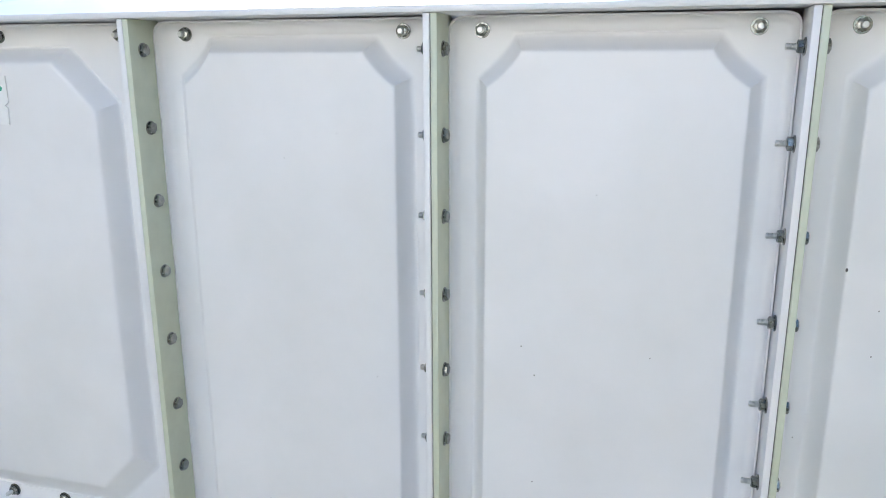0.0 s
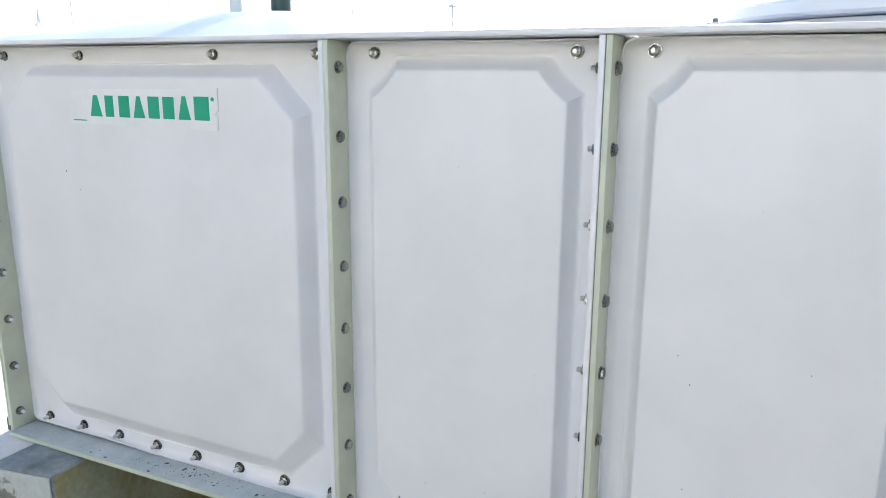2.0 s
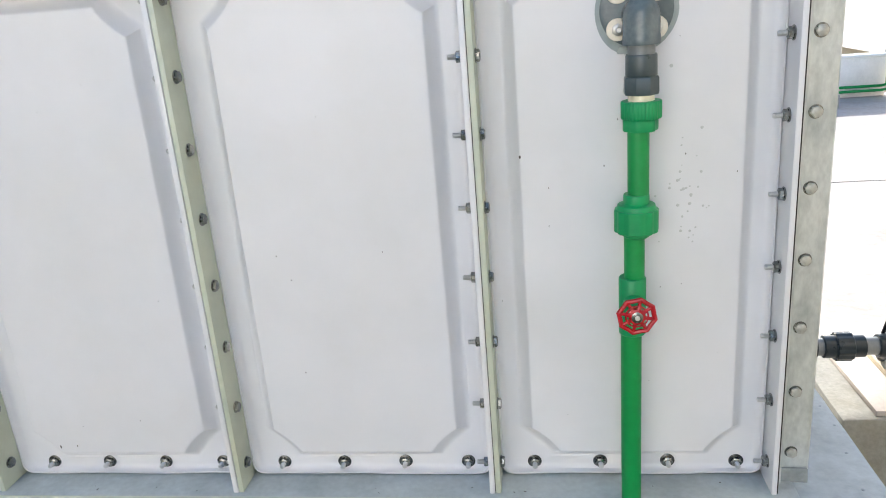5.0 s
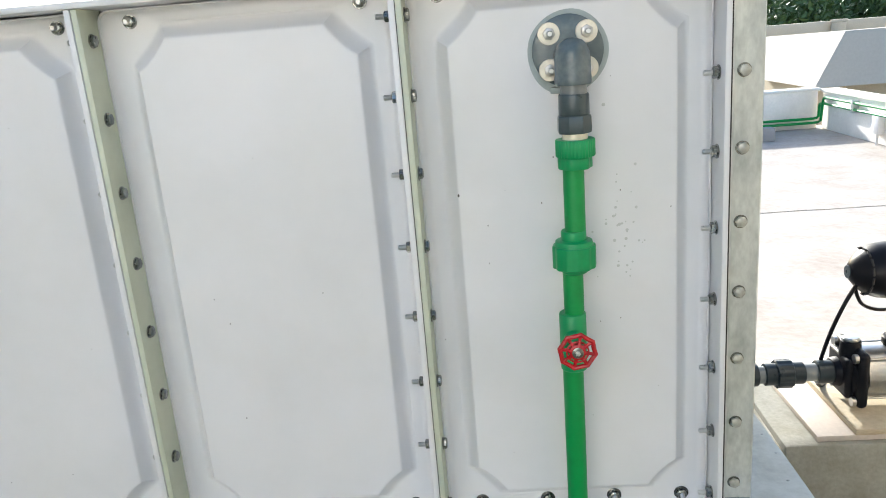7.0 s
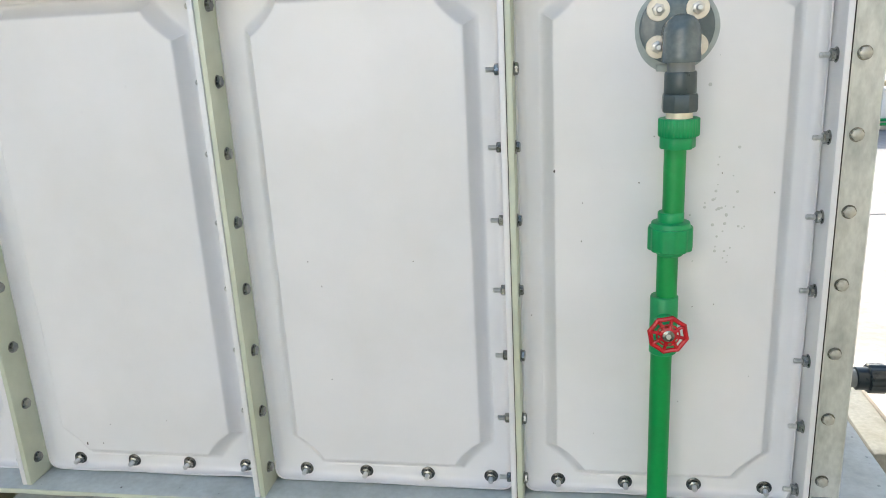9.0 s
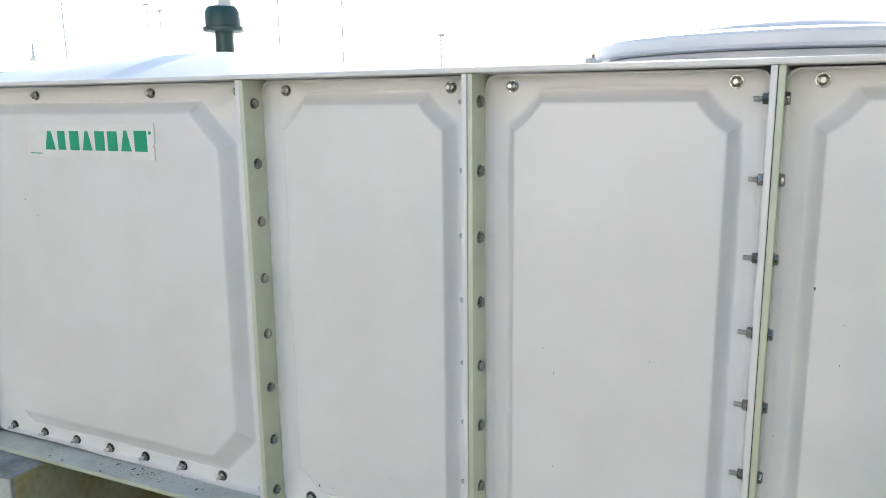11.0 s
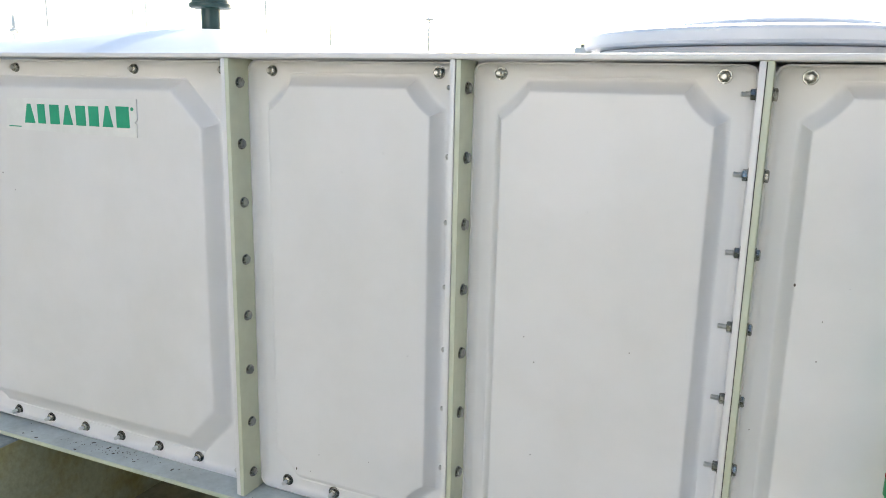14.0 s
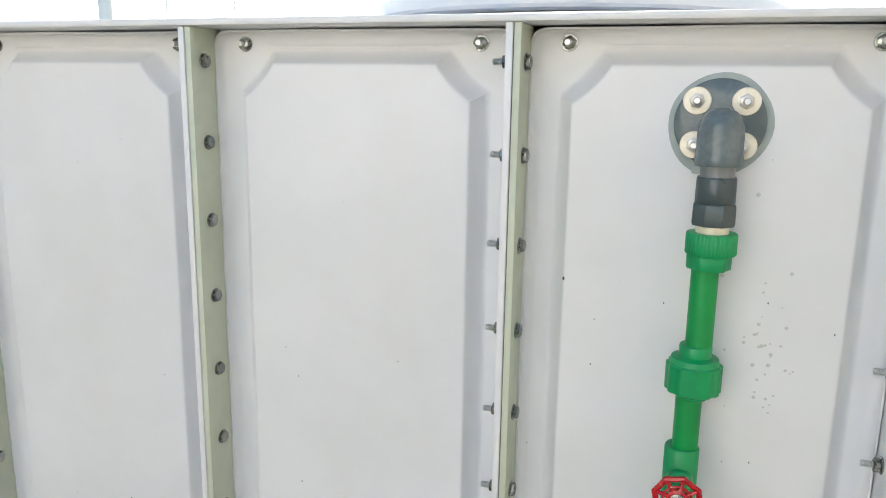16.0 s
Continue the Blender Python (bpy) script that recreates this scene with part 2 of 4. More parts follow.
def tube(points, radius, seg=14, bm=None, cap=True):
    """A round tube along a line of points."""
    bm = bm or bmesh.new()
    pts = [Vector(p) for p in points]
    rings = []
    up = Vector((0.13, 0.21, 0.97))
    for i, p in enumerate(pts):
        d = (pts[min(i + 1, len(pts) - 1)] - pts[max(i - 1, 0)]).normalized()
        if abs(d.dot(up)) > 0.95:
            up = Vector((0.9, 0.3, 0.1))
        a = d.cross(up).normalized()
        b = d.cross(a)
        r = radius[i] if isinstance(radius, (list, tuple)) else radius
        rings.append([bm.verts.new(p + (a * math.cos(2 * math.pi * k / seg) + b * math.sin(2 * math.pi * k / seg)) * r) for k in range(seg)])
    for a, b in zip(rings, rings[1:]):
        for k in range(seg):
            bm.faces.new((a[k], a[(k + 1) % seg], b[(k + 1) % seg], b[k]))
    if cap:
        bm.faces.new(rings[0][::-1])
        bm.faces.new(rings[-1])
    return bm


def hexagon(flat, h0, h1, bevel=0.0012, bm=None):
    r = flat / math.sqrt(3)
    return turned([(r - bevel * 1.5, h0), (r, h0 + bevel * 0.7), (r, h1 - bevel), (r - bevel * 1.8, h1)], 6, bm)


# ---- ground and terrace ----
def sheet(x0, x1, y0, y1, z, nx, ny, amount=0.0, seed=0):
    bm = bmesh.new()
    g = [[bm.verts.new((x0 + (x1 - x0) * i / nx, y0 + (y1 - y0) * j / ny, z)) for i in range(nx + 1)] for j in range(ny + 1)]
    for row in g:
        for v in row:
            v.co.z += amount * noise.noise(v.co * 1.3 + Vector((seed, 0, 0)))
    for j in range(ny):
        for i in range(nx):
            bm.faces.new((g[j][i], g[j][i + 1], g[j + 1][i + 1], g[j + 1][i]))
    return bm


tagged(part("ground", sheet(-900, 900, -900, 900, -4.0, 40, 40), EARTH), "bare earth ground far below the roof terrace", "ground", kind="structure")
tagged(part("floor", box(-4.2, 4.8, 0.60, 7.2, -0.3, 0.0, 0.0), FLOORM), "pale sunlit screed floor of the roof terrace", "floor", kind="structure")
tagged(part("floor_front", box(-4.2, 1.70, -7, 0.599, -0.3, -0.001, 0.0), FLOORM), "pale screed floor round the tank", "floor", kind="structure")
# Dark apron colour on this unseen strip only lowers the bounce onto the tank.
tagged(part("floor_low", box(1.701, 4.8, -7, 0.599, -0.3, -0.24, 0.0), APRON), "lower strip of the roof floor before the pump, dark to cut bounced light", "floor", kind="structure")
tagged(part("wall_under_terrace", box(-4.15, 4.75, -6.95, 7.15, -4.05, -0.301), BEIGE), "plain beige storey under the roof terrace", "wall", kind="structure")


# Stained by the beams; carried on out of view to lower the floor's bounce.
tagged(part("pavement", box(-3.9, 1.69, -4.9, 1.9, 0.0005, 0.014, 0.004), APRON), "stained olive-grey concrete apron round the tank, carried on unseen to cut bounce", "pavement", kind="structure")


def parapet(name, x0, x1, y0, y1, h, label, m=None):
    w = thing(name, label, "parapet", kind="structure")
    part("wall_body", box(x0, x1, y0, y1, 0.001, h - 0.03, 0.008), m or PARAP, w)
    part("coping", box(x0 - 0.02, x1 + 0.02, y0 - 0.02, y1 + 0.02, h - 0.029, h, 0.008), PARAP, w)
    return w


parapet("wall_east", 4.6, 4.74, -4.99, 6.98, 0.41, "low white-painted parapet with green pipes along it")
parapet("wall_north", -3.97, 4.56, 7.0, 7.14, 0.42, "low white-painted parapet at the back of the terrace")
parapet("wall_west", -4.14, -4.0, -4.99, 7.14, 0.52, "low beige parapet with a white coping on the terrace edge", BEIGE)
# Added wall, never in view: throws sunlight back onto the tank front.
tagged(part("wall_south", box(-2.5, 1.3, -5.2, -5.0, 0.001, 3.5, 0.01), WHITEW), "plain white wall added out of view to bounce sun onto the tank front", "wall", kind="structure")
parapet("wall_south_low", -3.97, -2.25, -5.14, -5.0, 0.41, "low white-painted parapet behind the walk")
# Added wall, kept out of view: holds back sky light from the left.
tagged(part("wall_west_high", box(-2.75, -2.6, -4.95, -0.45, 0.001, 3.2, 0.01), BEIGE), "plain beige wall added out of view to hold back sky light from the left", "wall", kind="structure")
# Added block, unseen: dims and warms what reaches the tank from the right.
house = thing("stair_house", "plain beige block added out of view to hold back light from the right", "building", (2.4, -4.9, -0.24), kind="structure")
part("wall_body", box(0.0, 2.16, 0.0, 5.0, 0.0, 3.0, 0.01), BEIGE, house)
part("roof_slab", box(-0.05, 2.18, -0.05, 5.05, 3.001, 3.12, 0.01), WHITEW, house)
# screed joints, recessed as thin dark lines of sealant
for k, (a, b) in enumerate((((1.3, 3.62), (4.6, 3.56)), ((-4.0, 3.7), (1.3, 3.62)))):
    bm = tube([Vector((a[0] + (b[0] - a[0]) * i / 24, a[1] + (b[1] - a[1]) * i / 24 + 0.006 * math.sin(i * 2.1), -0.002)) for i in range(25)], 0.006, 6)
    tagged(part("floor_joint", bm, CONC), "thin cracked joint in the pale screed", "joint", kind="structure")

# ---- the water tank ----
JOINTS = (-1.008, -0.004, 0.496, 0.990, 1.483)
Z0, Z1 = 0.378, 1.348            # underside of the bottom shelf, top of the cap plate
DEPTH = 1.98
FRONT = -0.062                   # front edge of the fins
SET = 0.012                      # the panels' flat margins stand this far back
ROWS8 = [1.290 - 0.1223 * k for k in range(8)]
tank = thing("water_tank", "white sectional fibreglass water tank of bolted panels on concrete beams", "water tank", (0, 0, 0))


def ring(x0, x1, z0, z1, c, y, rnd, n=12, k=6):
    """An outline with four cut (rnd 0) or round (rnd 1) corners."""
    out = []
    corners = (((x1, z0), (-c, 0), (0, c)), ((x1, z1), (0, -c), (-c, 0)), ((x0, z1), (c, 0), (0, -c)), ((x0, z0), (0, c), (c, 0)))
    for (cx, cz), a, b in corners:
        p0, p2 = Vector((cx + a[0], cz + a[1])), Vector((cx + b[0], cz + b[1]))
        mid = Vector((cx, cz))
        if out:
            q = out[-1]
            out += [q + (p0 - q) * i / n for i in range(1, n)]
        for i in range(k + 1):
            t = i / k
            lin = p0 + (p2 - p0) * t
            bez = p0 * (1 - t) ** 2 + mid * 2 * t * (1 - t) + p2 * t * t
            out.append(lin + (bez - lin) * rnd)
    q, p = out[-1], out[0]
    out += [q + (p - q) * i / n for i in range(1, n)]
    return [Vector((v.x, y, v.y)) for v in out]


def pan(x0, x1, z0, z1, bx, bz0, bz1, slope, proud, cut, seed=0.0, right=0.0, low=1.0):
    """A pressed panel: a turned-up wavy lip, a flat margin and a raised field with cut corners."""
    spec = [(0.0, 0.024, -0.014, 1), (0.0028, 0.024, -0.0145, 1), (0.0038, 0.024, -0.009, 1), (0.0065, 0.024, -0.004, 1), (0.011, 0.023, -0.001, 1), (0.017, 0.020, 0.0, 1)]
    rings = [ring(x0 + i, x1 - i, z0 + i, z1 - i, c, y, r) for i, c, y, r in spec]
    rings.append(ring(x0 + bx - 0.005, x1 - bx + 0.005 + right, bz0 - 0.004, bz1 + 0.004, cut * 1.12, -0.0015, -0.1))
    flat_slope = ((-0.06, 0.005), (0.04, 0.03), (0.12, 0.10), (0.4, 0.40), (0.7, 0.71), (0.88, 0.90), (0.97, 0.965), (1.06, 0.99), (1.2, 1.0))
    hollow_slope = ((-0.06, 0.005), (0.08, 0.03), (0.20, 0.09), (0.36, 0.22), (0.58, 0.46), (0.78, 0.73), (0.90, 0.90), (0.97, 0.975), (1.04, 0.995), (1.15, 1.0))
    for f, h in (hollow_slope if low == 1.0 else flat_slope):
        i = bx + slope * f
        rings.append(ring(x0 + i, x1 - i + right, bz0 + slope * low * f, bz1 - slope * f, cut * (1.1 - 0.15 * f), -proud * h, -0.22 if low == 1.0 else 0.0))
    i = bx + slope + 0.03
    rings.append(ring(x0 + i, x1 - i + right, bz0 + slope * low + 0.03, bz1 - slope - 0.03, cut * 0.8, -proud - 0.0008, 0.0))
    bm = bmesh.new()
    vs = []
    for j, r in enumerate(rings):
        row = []
        for p in r:
            q = p.copy()
            if j < 3:
                w = noise.noise(Vector((p.x * 6 + seed, p.z * 6, 0)))
                q.y += 0.002 * w
                if p.z - z0 < 0.002 + 0.004:
                    q.z += 0.003 * max(0, w)
                if z1 - p.z < 0.006:
                    q.z -= 0.003 * max(0, noise.noise(Vector((p.x * 4 + seed, 3.3, 0))) + 0.1)
            elif j > 6:
                q.y += 0.0012 * noise.noise(Vector((p.x * 5 + seed, p.z * 5, 2)))
            row.append(bm.verts.new(q))
        vs.append(row)
    n = len(vs[0])
    for a, b in zip(vs, vs[1:]):
        for i in range(n):
            bm.faces.new((a[i], a[(i + 1) % n], b[(i + 1) % n], b[i]))
    inner = vs[-1]
    mid = bm.verts.new(((x0 + x1) / 2, -proud - 0.001, (z0 + z1) / 2))
    for i in range(n):
        bm.faces.new((inner[i], inner[(i + 1) % n], mid))
    return bm


def wall_of_panels(m, widths, seeds):
    """One side of the tank: pans between the joints, in local x along the wall."""
    for k, (a, b) in enumerate(zip(widths, widths[1:])):
        x0, x1 = a + 0.0105, b - 0.0115
        if b - a > 0.7:
            bm = pan(x0, x1, Z0 + 0.006, Z1 - 0.012, 0.048, 0.424, 1.296, 0.026, 0.037, 0.082, seeds + k, -0.016, 1.95)
        else:
            bm = pan(x0, x1, Z0 + 0.010, Z1 - 0.012, 0.038, 0.4235, 1.309, 0.0235, 0.030, 0.052, seeds + k, 0.003)
        part("panel", bm, GRP, tank, at=m)


wall_of_panels(Matrix.Translation((0, SET, 0)), JOINTS, 1.0)
SIDE = (0.0, 0.495, 0.99, 1.485, DEPTH)
wall_of_panels(Matrix.Translation((JOINTS[-1] + 0.006, 0, 0)) @ pose(0, 0, 0, 0, 0, 90), SIDE, 11.0)
wall_of_panels(Matrix.Translation((JOINTS[0] - 0.006, DEPTH, 0)) @ pose(0, 0, 0, 0, 0, -90), SIDE, 21.0)
wall_of_panels(Matrix.Translation((JOINTS[0] + JOINTS[-1], DEPTH, 0)) @ pose(0, 0, 0, 0, 0, 180), JOINTS, 31.0)


def plate(x0, x1, y0, y1, z0, z1, bevel=0.002):
    return box(x0, x1, y0, y1, z0, z1, bevel, 2)


# upright fins, two plates with a seal between them at the inner joints
# White left plates, olive right plates: the uneven side light is coloured in.
for j, x in enumerate(JOINTS):
    z0, z1 = Z0 + 0.0085, Z1 - 0.0105
    if j == 1:
        part("flange", plate(x - 0.0110, x - 0.0004, FRONT + 0.0006, 0.016, z0, z1, 0.002), GRP, tank)
        part("fin", plate(x - 0.0003, x + 0.0103, FRONT, 0.016, z0, z1, 0.002), FIN, tank)
    elif j in (2, 3):
        part("flange", plate(x - 0.0103, x - 0.0006, FRONT, 0.016, z0, z1, 0.0012), GRP, tank)
        part("fin", plate(x + 0.0006, x + 0.0103, FRONT + 0.001, 0.016, z0, z1, 0.0012), FIN, tank)
        part("seal", plate(x - 0.0005, x + 0.0005, FRONT + 0.004, 0.015, z0 + 0.001, z1 - 0.001, 0), GAP, tank)
    elif j == 0:
        part("fin", plate(x - 0.001, x + 0.0103, FRONT, 0.016, Z0 - 0.006, z1), FIN, tank)
        part("seal", plate(x - 0.0035, x - 0.0012, FRONT + 0.003, 0.003, Z0 - 0.005, z1, 0), GAP, tank)
        part("corner_mastic", rough_box(x - 0.020, x - 0.001, FRONT + 0.004, 0.0, Z0 - 0.008, Z0 + 0.030, 0.01, 0.003, 3, 0.004), SPECK, tank, "dark lump of sealing mastic")
        part("corner_angle", plate(x - 0.0095, x - 0.0037, FRONT + 0.001, 0.06, z0, z1), FIN, tank)
    else:
        part("flange", plate(x - 0.0103, x - 0.0009, FRONT, 0.016, z0, z1), GRP, tank)
        part("seal", plate(x - 0.0008, x + 0.0018, FRONT + 0.004, 0.015, z0, z1, 0), GAP, tank)
for s in SIDE[1:-1]:
    for x, d in ((JOINTS[-1], 1), (JOINTS[0], -1)):
        part("fin", plate(min(x + d * 0.004, x + d * 0.066), max(x + d * 0.004, x + d * 0.066), s - 0.010, s + 0.010, Z0 + 0.0085, Z1 - 0.0105), FIN, tank)
# galvanised corner post: an L of steel
bm = bmesh.new()
XA, XB = JOINTS[-1] + 0.0022, 1.5385
sec = [(XA, FRONT + 0.008), (XA + 0.004, FRONT + 0.008), (XA + 0.0055, -0.041), (XB - 0.003, -0.041), (XB, -0.038), (XB, 0.055), (XB - 0.005, 0.055), (XB - 0.005, -0.036), (XA, -0.036)]
lo, hi = [bm.verts.new((x, y, 0.405)) for x, y in sec], [bm.verts.new((x, y, Z1 - 0.012)) for x, y in sec]
for i in range(len(sec)):
    k = (i + 1) % len(sec)
    bm.faces.new((lo[i], lo[k], hi[k], hi[i]))
bm.faces.new(lo[::-1])
bm.faces.new(hi)
part("corner_post", bm, GALV, tank, "spangled galvanised steel corner angle", smooth=False)

part("cement_crust", rough_box(1.490, 1.536, -0.0465, -0.0412, 0.402, 0.430, 0.006, 0.0055, 6, 0.002), BEAMC, tank, "crust of dried cement at the foot of the angle")

# bottom shelf and cap plate
def sagged(bm):
    """The shelf runs a little low towards its far end."""
    for k in range(1, 12):
        bmesh.ops.bisect_plane(bm, geom=bm.verts[:] + bm.edges[:] + bm.faces[:], plane_co=(-1.0 + 0.1 * k, 0, 0), plane_no=(1, 0, 0))
    for v in bm.verts:
        v.co.z += 0.007 * min(0.0, v.co.x)
    return bm


part("bottom_shelf", sagged(plate(JOINTS[0] + 0.0108, 1.520, FRONT - 0.010, 0.03, Z0, Z0 + 0.008)), SHELF, tank, "blue-grey painted steel shelf with mud splashes")
part("shelf_edge", sagged(plate(JOINTS[0] + 0.0108, 1.520, FRONT - 0.0135, FRONT - 0.0105, Z0 - 0.002, Z0 + 0.0085, 0.001)), FIN, tank)
part("cap_plate", plate(JOINTS[0] - 0.0095, 1.5385, FRONT - 0.004, 0.05, Z1 - 0.010, Z1, 0.0025), GRP, tank)
# Unseen filler box, added to stop sun leaking through gaps round the panels.
part("inner_lining", box(JOINTS[0] + 0.03, JOINTS[-1] - 0.02, 0.045, DEPTH - 0.03, Z0 + 0.021, Z1 - 0.03), GRP, tank)
part("bottom", box(JOINTS[0], JOINTS[-1], 0.03, DEPTH, Z0 + 0.002, Z0 + 0.02), FIN, tank)
for x, d in ((JOINTS[0], -1), (JOINTS[-1], 1)):
    part("side_shelf", plate(min(x + d * 0.001, x + d * 0.06), max(x + d * 0.001, x + d * 0.06), 0.06, DEPTH, Z0, Z0 + 0.008), SHELF, tank)
    part("side_cap", plate(min(x - d * 0.02, x + d * 0.05), max(x - d * 0.02, x + d * 0.05), 0.051, DEPTH, Z1 - 0.010, Z1, 0.0025), GRP, tank)

# ---- bolts ----
def threaded(tip):
    """A stud with a few turned grooves for its thread."""
    z, prof = 0.0095, [(0.0046, -0.004), (0.0046, 0.0095)]
    while z + 0.0022 < tip:
        prof += [(0.0038, z + 0.0007), (0.0047, z + 0.0015)]
        z += 0.0017
    return finish(turned(prof + [(0.0036, tip)], 10))


STUD, STUDL, STUDS = threaded(0.0235), threaded(0.0225), threaded(0.0112)
RHEAD = finish(hexagon(0.0160, 0.0012, 0.0088, 0.0018))
WASHP = finish(turned([(0.0108, 0.0), (0.0110, 0.0005), (0.0108, 0.0012)], 18))
WASHP.materials.append(STEEL)
RHEAD.materials.append(RUSTY)
STUDM = threaded(0.018)
for me in (STUD, STUDL, STUDS, STUDM):
    me.materials.append(STUDS_STEEL)
WASH = finish(turned([(0.0112, 0.0), (0.0115, 0.0006), (0.0115, 0.0016), (0.011, 0.002)], 18))
WASHL = finish(turned([(0.0128, 0.0), (0.0132, 0.0006), (0.0132, 0.0018), (0.0126, 0.0022)], 20))
NUT = finish(hexagon(0.0165, 0.002, 0.0100))
HEAD = finish(hexagon(0.0170, 0.0016, 0.0082, 0.0016))
for me in (NUT, HEAD, WASH):
    me.materials.append(STEEL)
for me in (WASHL,):
    me.materials.append(DARKW)
NUTP = finish(hexagon(0.0165, 0.002, 0.0100))
NUTP.materials.append(PALEZ)


def nut_bolt(m, wash=WASH, stud=STUD, twist=0.0, owner=tank):
    b = part("bolt", stud, STUDS_STEEL, owner, at=m)
    part("washer", wash, STEEL, b)
    part("nut", NUT, STEEL, b, at=pose(0, 0, 0, 0, 0, twist))
    return b


def head_bolt(m, twist=0.0, owner=tank):
    b = part("bolt", HEAD, STEEL, owner, at=m @ pose(0, 0, 0, 0, 0, twist))
    part("washer", WASH, STEEL, b)
    return b


rng = random.Random(4)
TO_RIGHT, TO_LEFT, TO_FRONT = pose(0, 0, 0, 0, 90, 0), pose(0, 0, 0, 0, -90, 0), pose(0, 0, 0, 90, 0, 0)


def wob():
    return rng.uniform(0, 60)


for j, x in enumerate(JOINTS):
    for z in ROWS8:
        zz, yy = z + rng.uniform(-0.0012, 0.0012), -0.030 + rng.uniform(-0.001, 0.001)
        if j == 0:
            nut_bolt(Matrix.Translation((x + 0.0104, yy - 0.010, 1.29 - (1.29 - zz) * 1.012)) @ TO_RIGHT, twist=wob())
        else:
            nut_bolt(Matrix.Translation((x - 0.0104, yy, zz)) @ TO_LEFT, twist=wob(), stud=(STUDS, STUDM, STUD, STUD)[j - 1])
            if j < 4:
                head_bolt(Matrix.Translation((x + 0.0104, yy, zz)) @ TO_RIGHT, wob())
for k in range(8):
    b = part("bolt", RHEAD, RUSTY, tank, "dull zinc-coated bolt head", at=Matrix.Translation((1.507, -0.0412, 0.933 - (k - 3) * 0.118)) @ TO_FRONT @ pose(0, 0, 0, 0, 0, wob()))
    part("washer", WASHP, STEEL, b)
BOTTOM = [-0.947 + 0.1267 * k for k in range(8)] + [0.073 + 0.1225 * k for k in range(4)] + [0.568 + 0.1225 * k for k in range(4)] + [1.062 + 0.1225 * k for k in range(4)]
for x in BOTTOM:
    nut_bolt(Matrix.Translation((x, SET - 0.0003, 0.409 + min(0.0, x) * 0.011 + rng.uniform(-0.001, 0.001))) @ TO_FRONT @ pose(0, 0, 0, rng.uniform(-3, 3), rng.uniform(-3, 3), 0), WASHL, STUDL, wob())
for x in (-0.950, -0.695, -0.308, -0.057, 0.069, 0.443, 0.564, 0.938, 1.060, 1.432):
    nut_bolt(Matrix.Translation((x - 0.010, SET - 0.0003, 1.316)) @ TO_FRONT, WASH, STUDM, wob())


# ---- roof of the tank ----
def dome(x0, x1, y0, y1, base, rise, flat=0.16):
    bm = bmesh.new()
    rows = []
    cx, cy = (x0 + x1) / 2, (y0 + y1) / 2
    for f in [0, 0.03, 0.06] + [0.06 + (1 - flat - 0.06) * i / 9 for i in range(1, 10)]:
        ix, iy = (x1 - x0) / 2 * f, (y1 - y0) / 2 * f
        h = 0 if f < 0.05 else (1 - (1 - (f - 0.06) / (1 - flat - 0.06)) ** 1.45) * rise
        c = 0.02 + 0.10 * f * (x1 - x0)
        rr = ring(x0 + ix, x1 - ix, y0 + iy, y1 - iy, min(c, (x1 - x0) * (1 - f) * 0.3), 0, 0.5, 4, 3)
        rows.append([bm.verts.new((p.x, p.z, base + h)) for p in rr])
    n = len(rows[0])
    for a, b in zip(rows, rows[1:]):
        for i in range(n):
            bm.faces.new((a[i], a[(i + 1) % n], b[(i + 1) % n], b[i]))
    bm.faces.new(rows[-1])
    return bm


part("roof_panel", dome(-0.980, -0.012, -0.03, 0.985, Z1 - 0.004, 0.088), GRP, tank)
part("roof_panel", dome(-0.980, -0.012, 0.995, 1.97, Z1 - 0.004, 0.094), GRP, tank)
part("roof_panel", dome(0.000, 0.488, 0.02, 0.985, Z1 - 0.004, 0.018), GRP, tank)
part("roof_panel", dome(0.000, 0.488, 0.995, 1.97, Z1 - 0.004, 0.018), GRP, tank)
part("roof_panel", dome(0.500, 1.478, 0.02, 0.985, Z1 - 0.004, 0.016), GRP, tank)
part("roof_panel", dome(0.500, 1.478, 0.995, 1.97, Z1 - 0.004, 0.094), GRP, tank)
hatch = part("hatch", turned([(0.33, 0.0), (0.355, 0.0), (0.355, 0.016), (0.33, 0.017)], 64), GRP, tank, "round manhole neck", at=Matrix.Translation((0.975, 0.50, Z1 + 0.006)))
part("lid", turned([(0.36, 0.018), (0.384, 0.020), (0.388, 0.025), (0.388, 0.042), (0.382, 0.048), (0.30, 0.058), (0.235, 0.062), (0.225, 0.070), (0.16, 0.084), (0.08, 0.090), (0.005, 0.092)], 72), GRP, hatch, "round white domed manhole lid")
for a in (186, -14, 80):
    c = Vector((0.395 * math.cos(radians(a)), 0.395 * math.sin(radians(a)), 0.0))
    part("hinge", box(c.x - 0.018, c.x + 0.018, c.y - 0.014, c.y + 0.014, -0.006, 0.030, 0.005), SHELF, hatch)
    part("hinge_bolt", turned([(0.006, 0.0), (0.006, 0.038)], 8, m=Matrix.Translation((c.x, c.y, 0.0))), STEEL, hatch)
vent = thing("vent_pipe", "dark green plastic vent pipe with a mushroom cap", "vent pipe", (-0.520, 0.50, Z1 + 0.078))
part("pipe", turned([(0.036, 0.0), (0.036, 0.008), (0.027, 0.010), (0.0265, 0.085)], 28), VENT, vent)
part("cap", turned([(0.027, 0.068), (0.056, 0.070), (0.059, 0.073), (0.059, 0.082), (0.052, 0.084), (0.052, 0.125), (0.044, 0.138), (0.02, 0.145)], 32), VENT, vent)

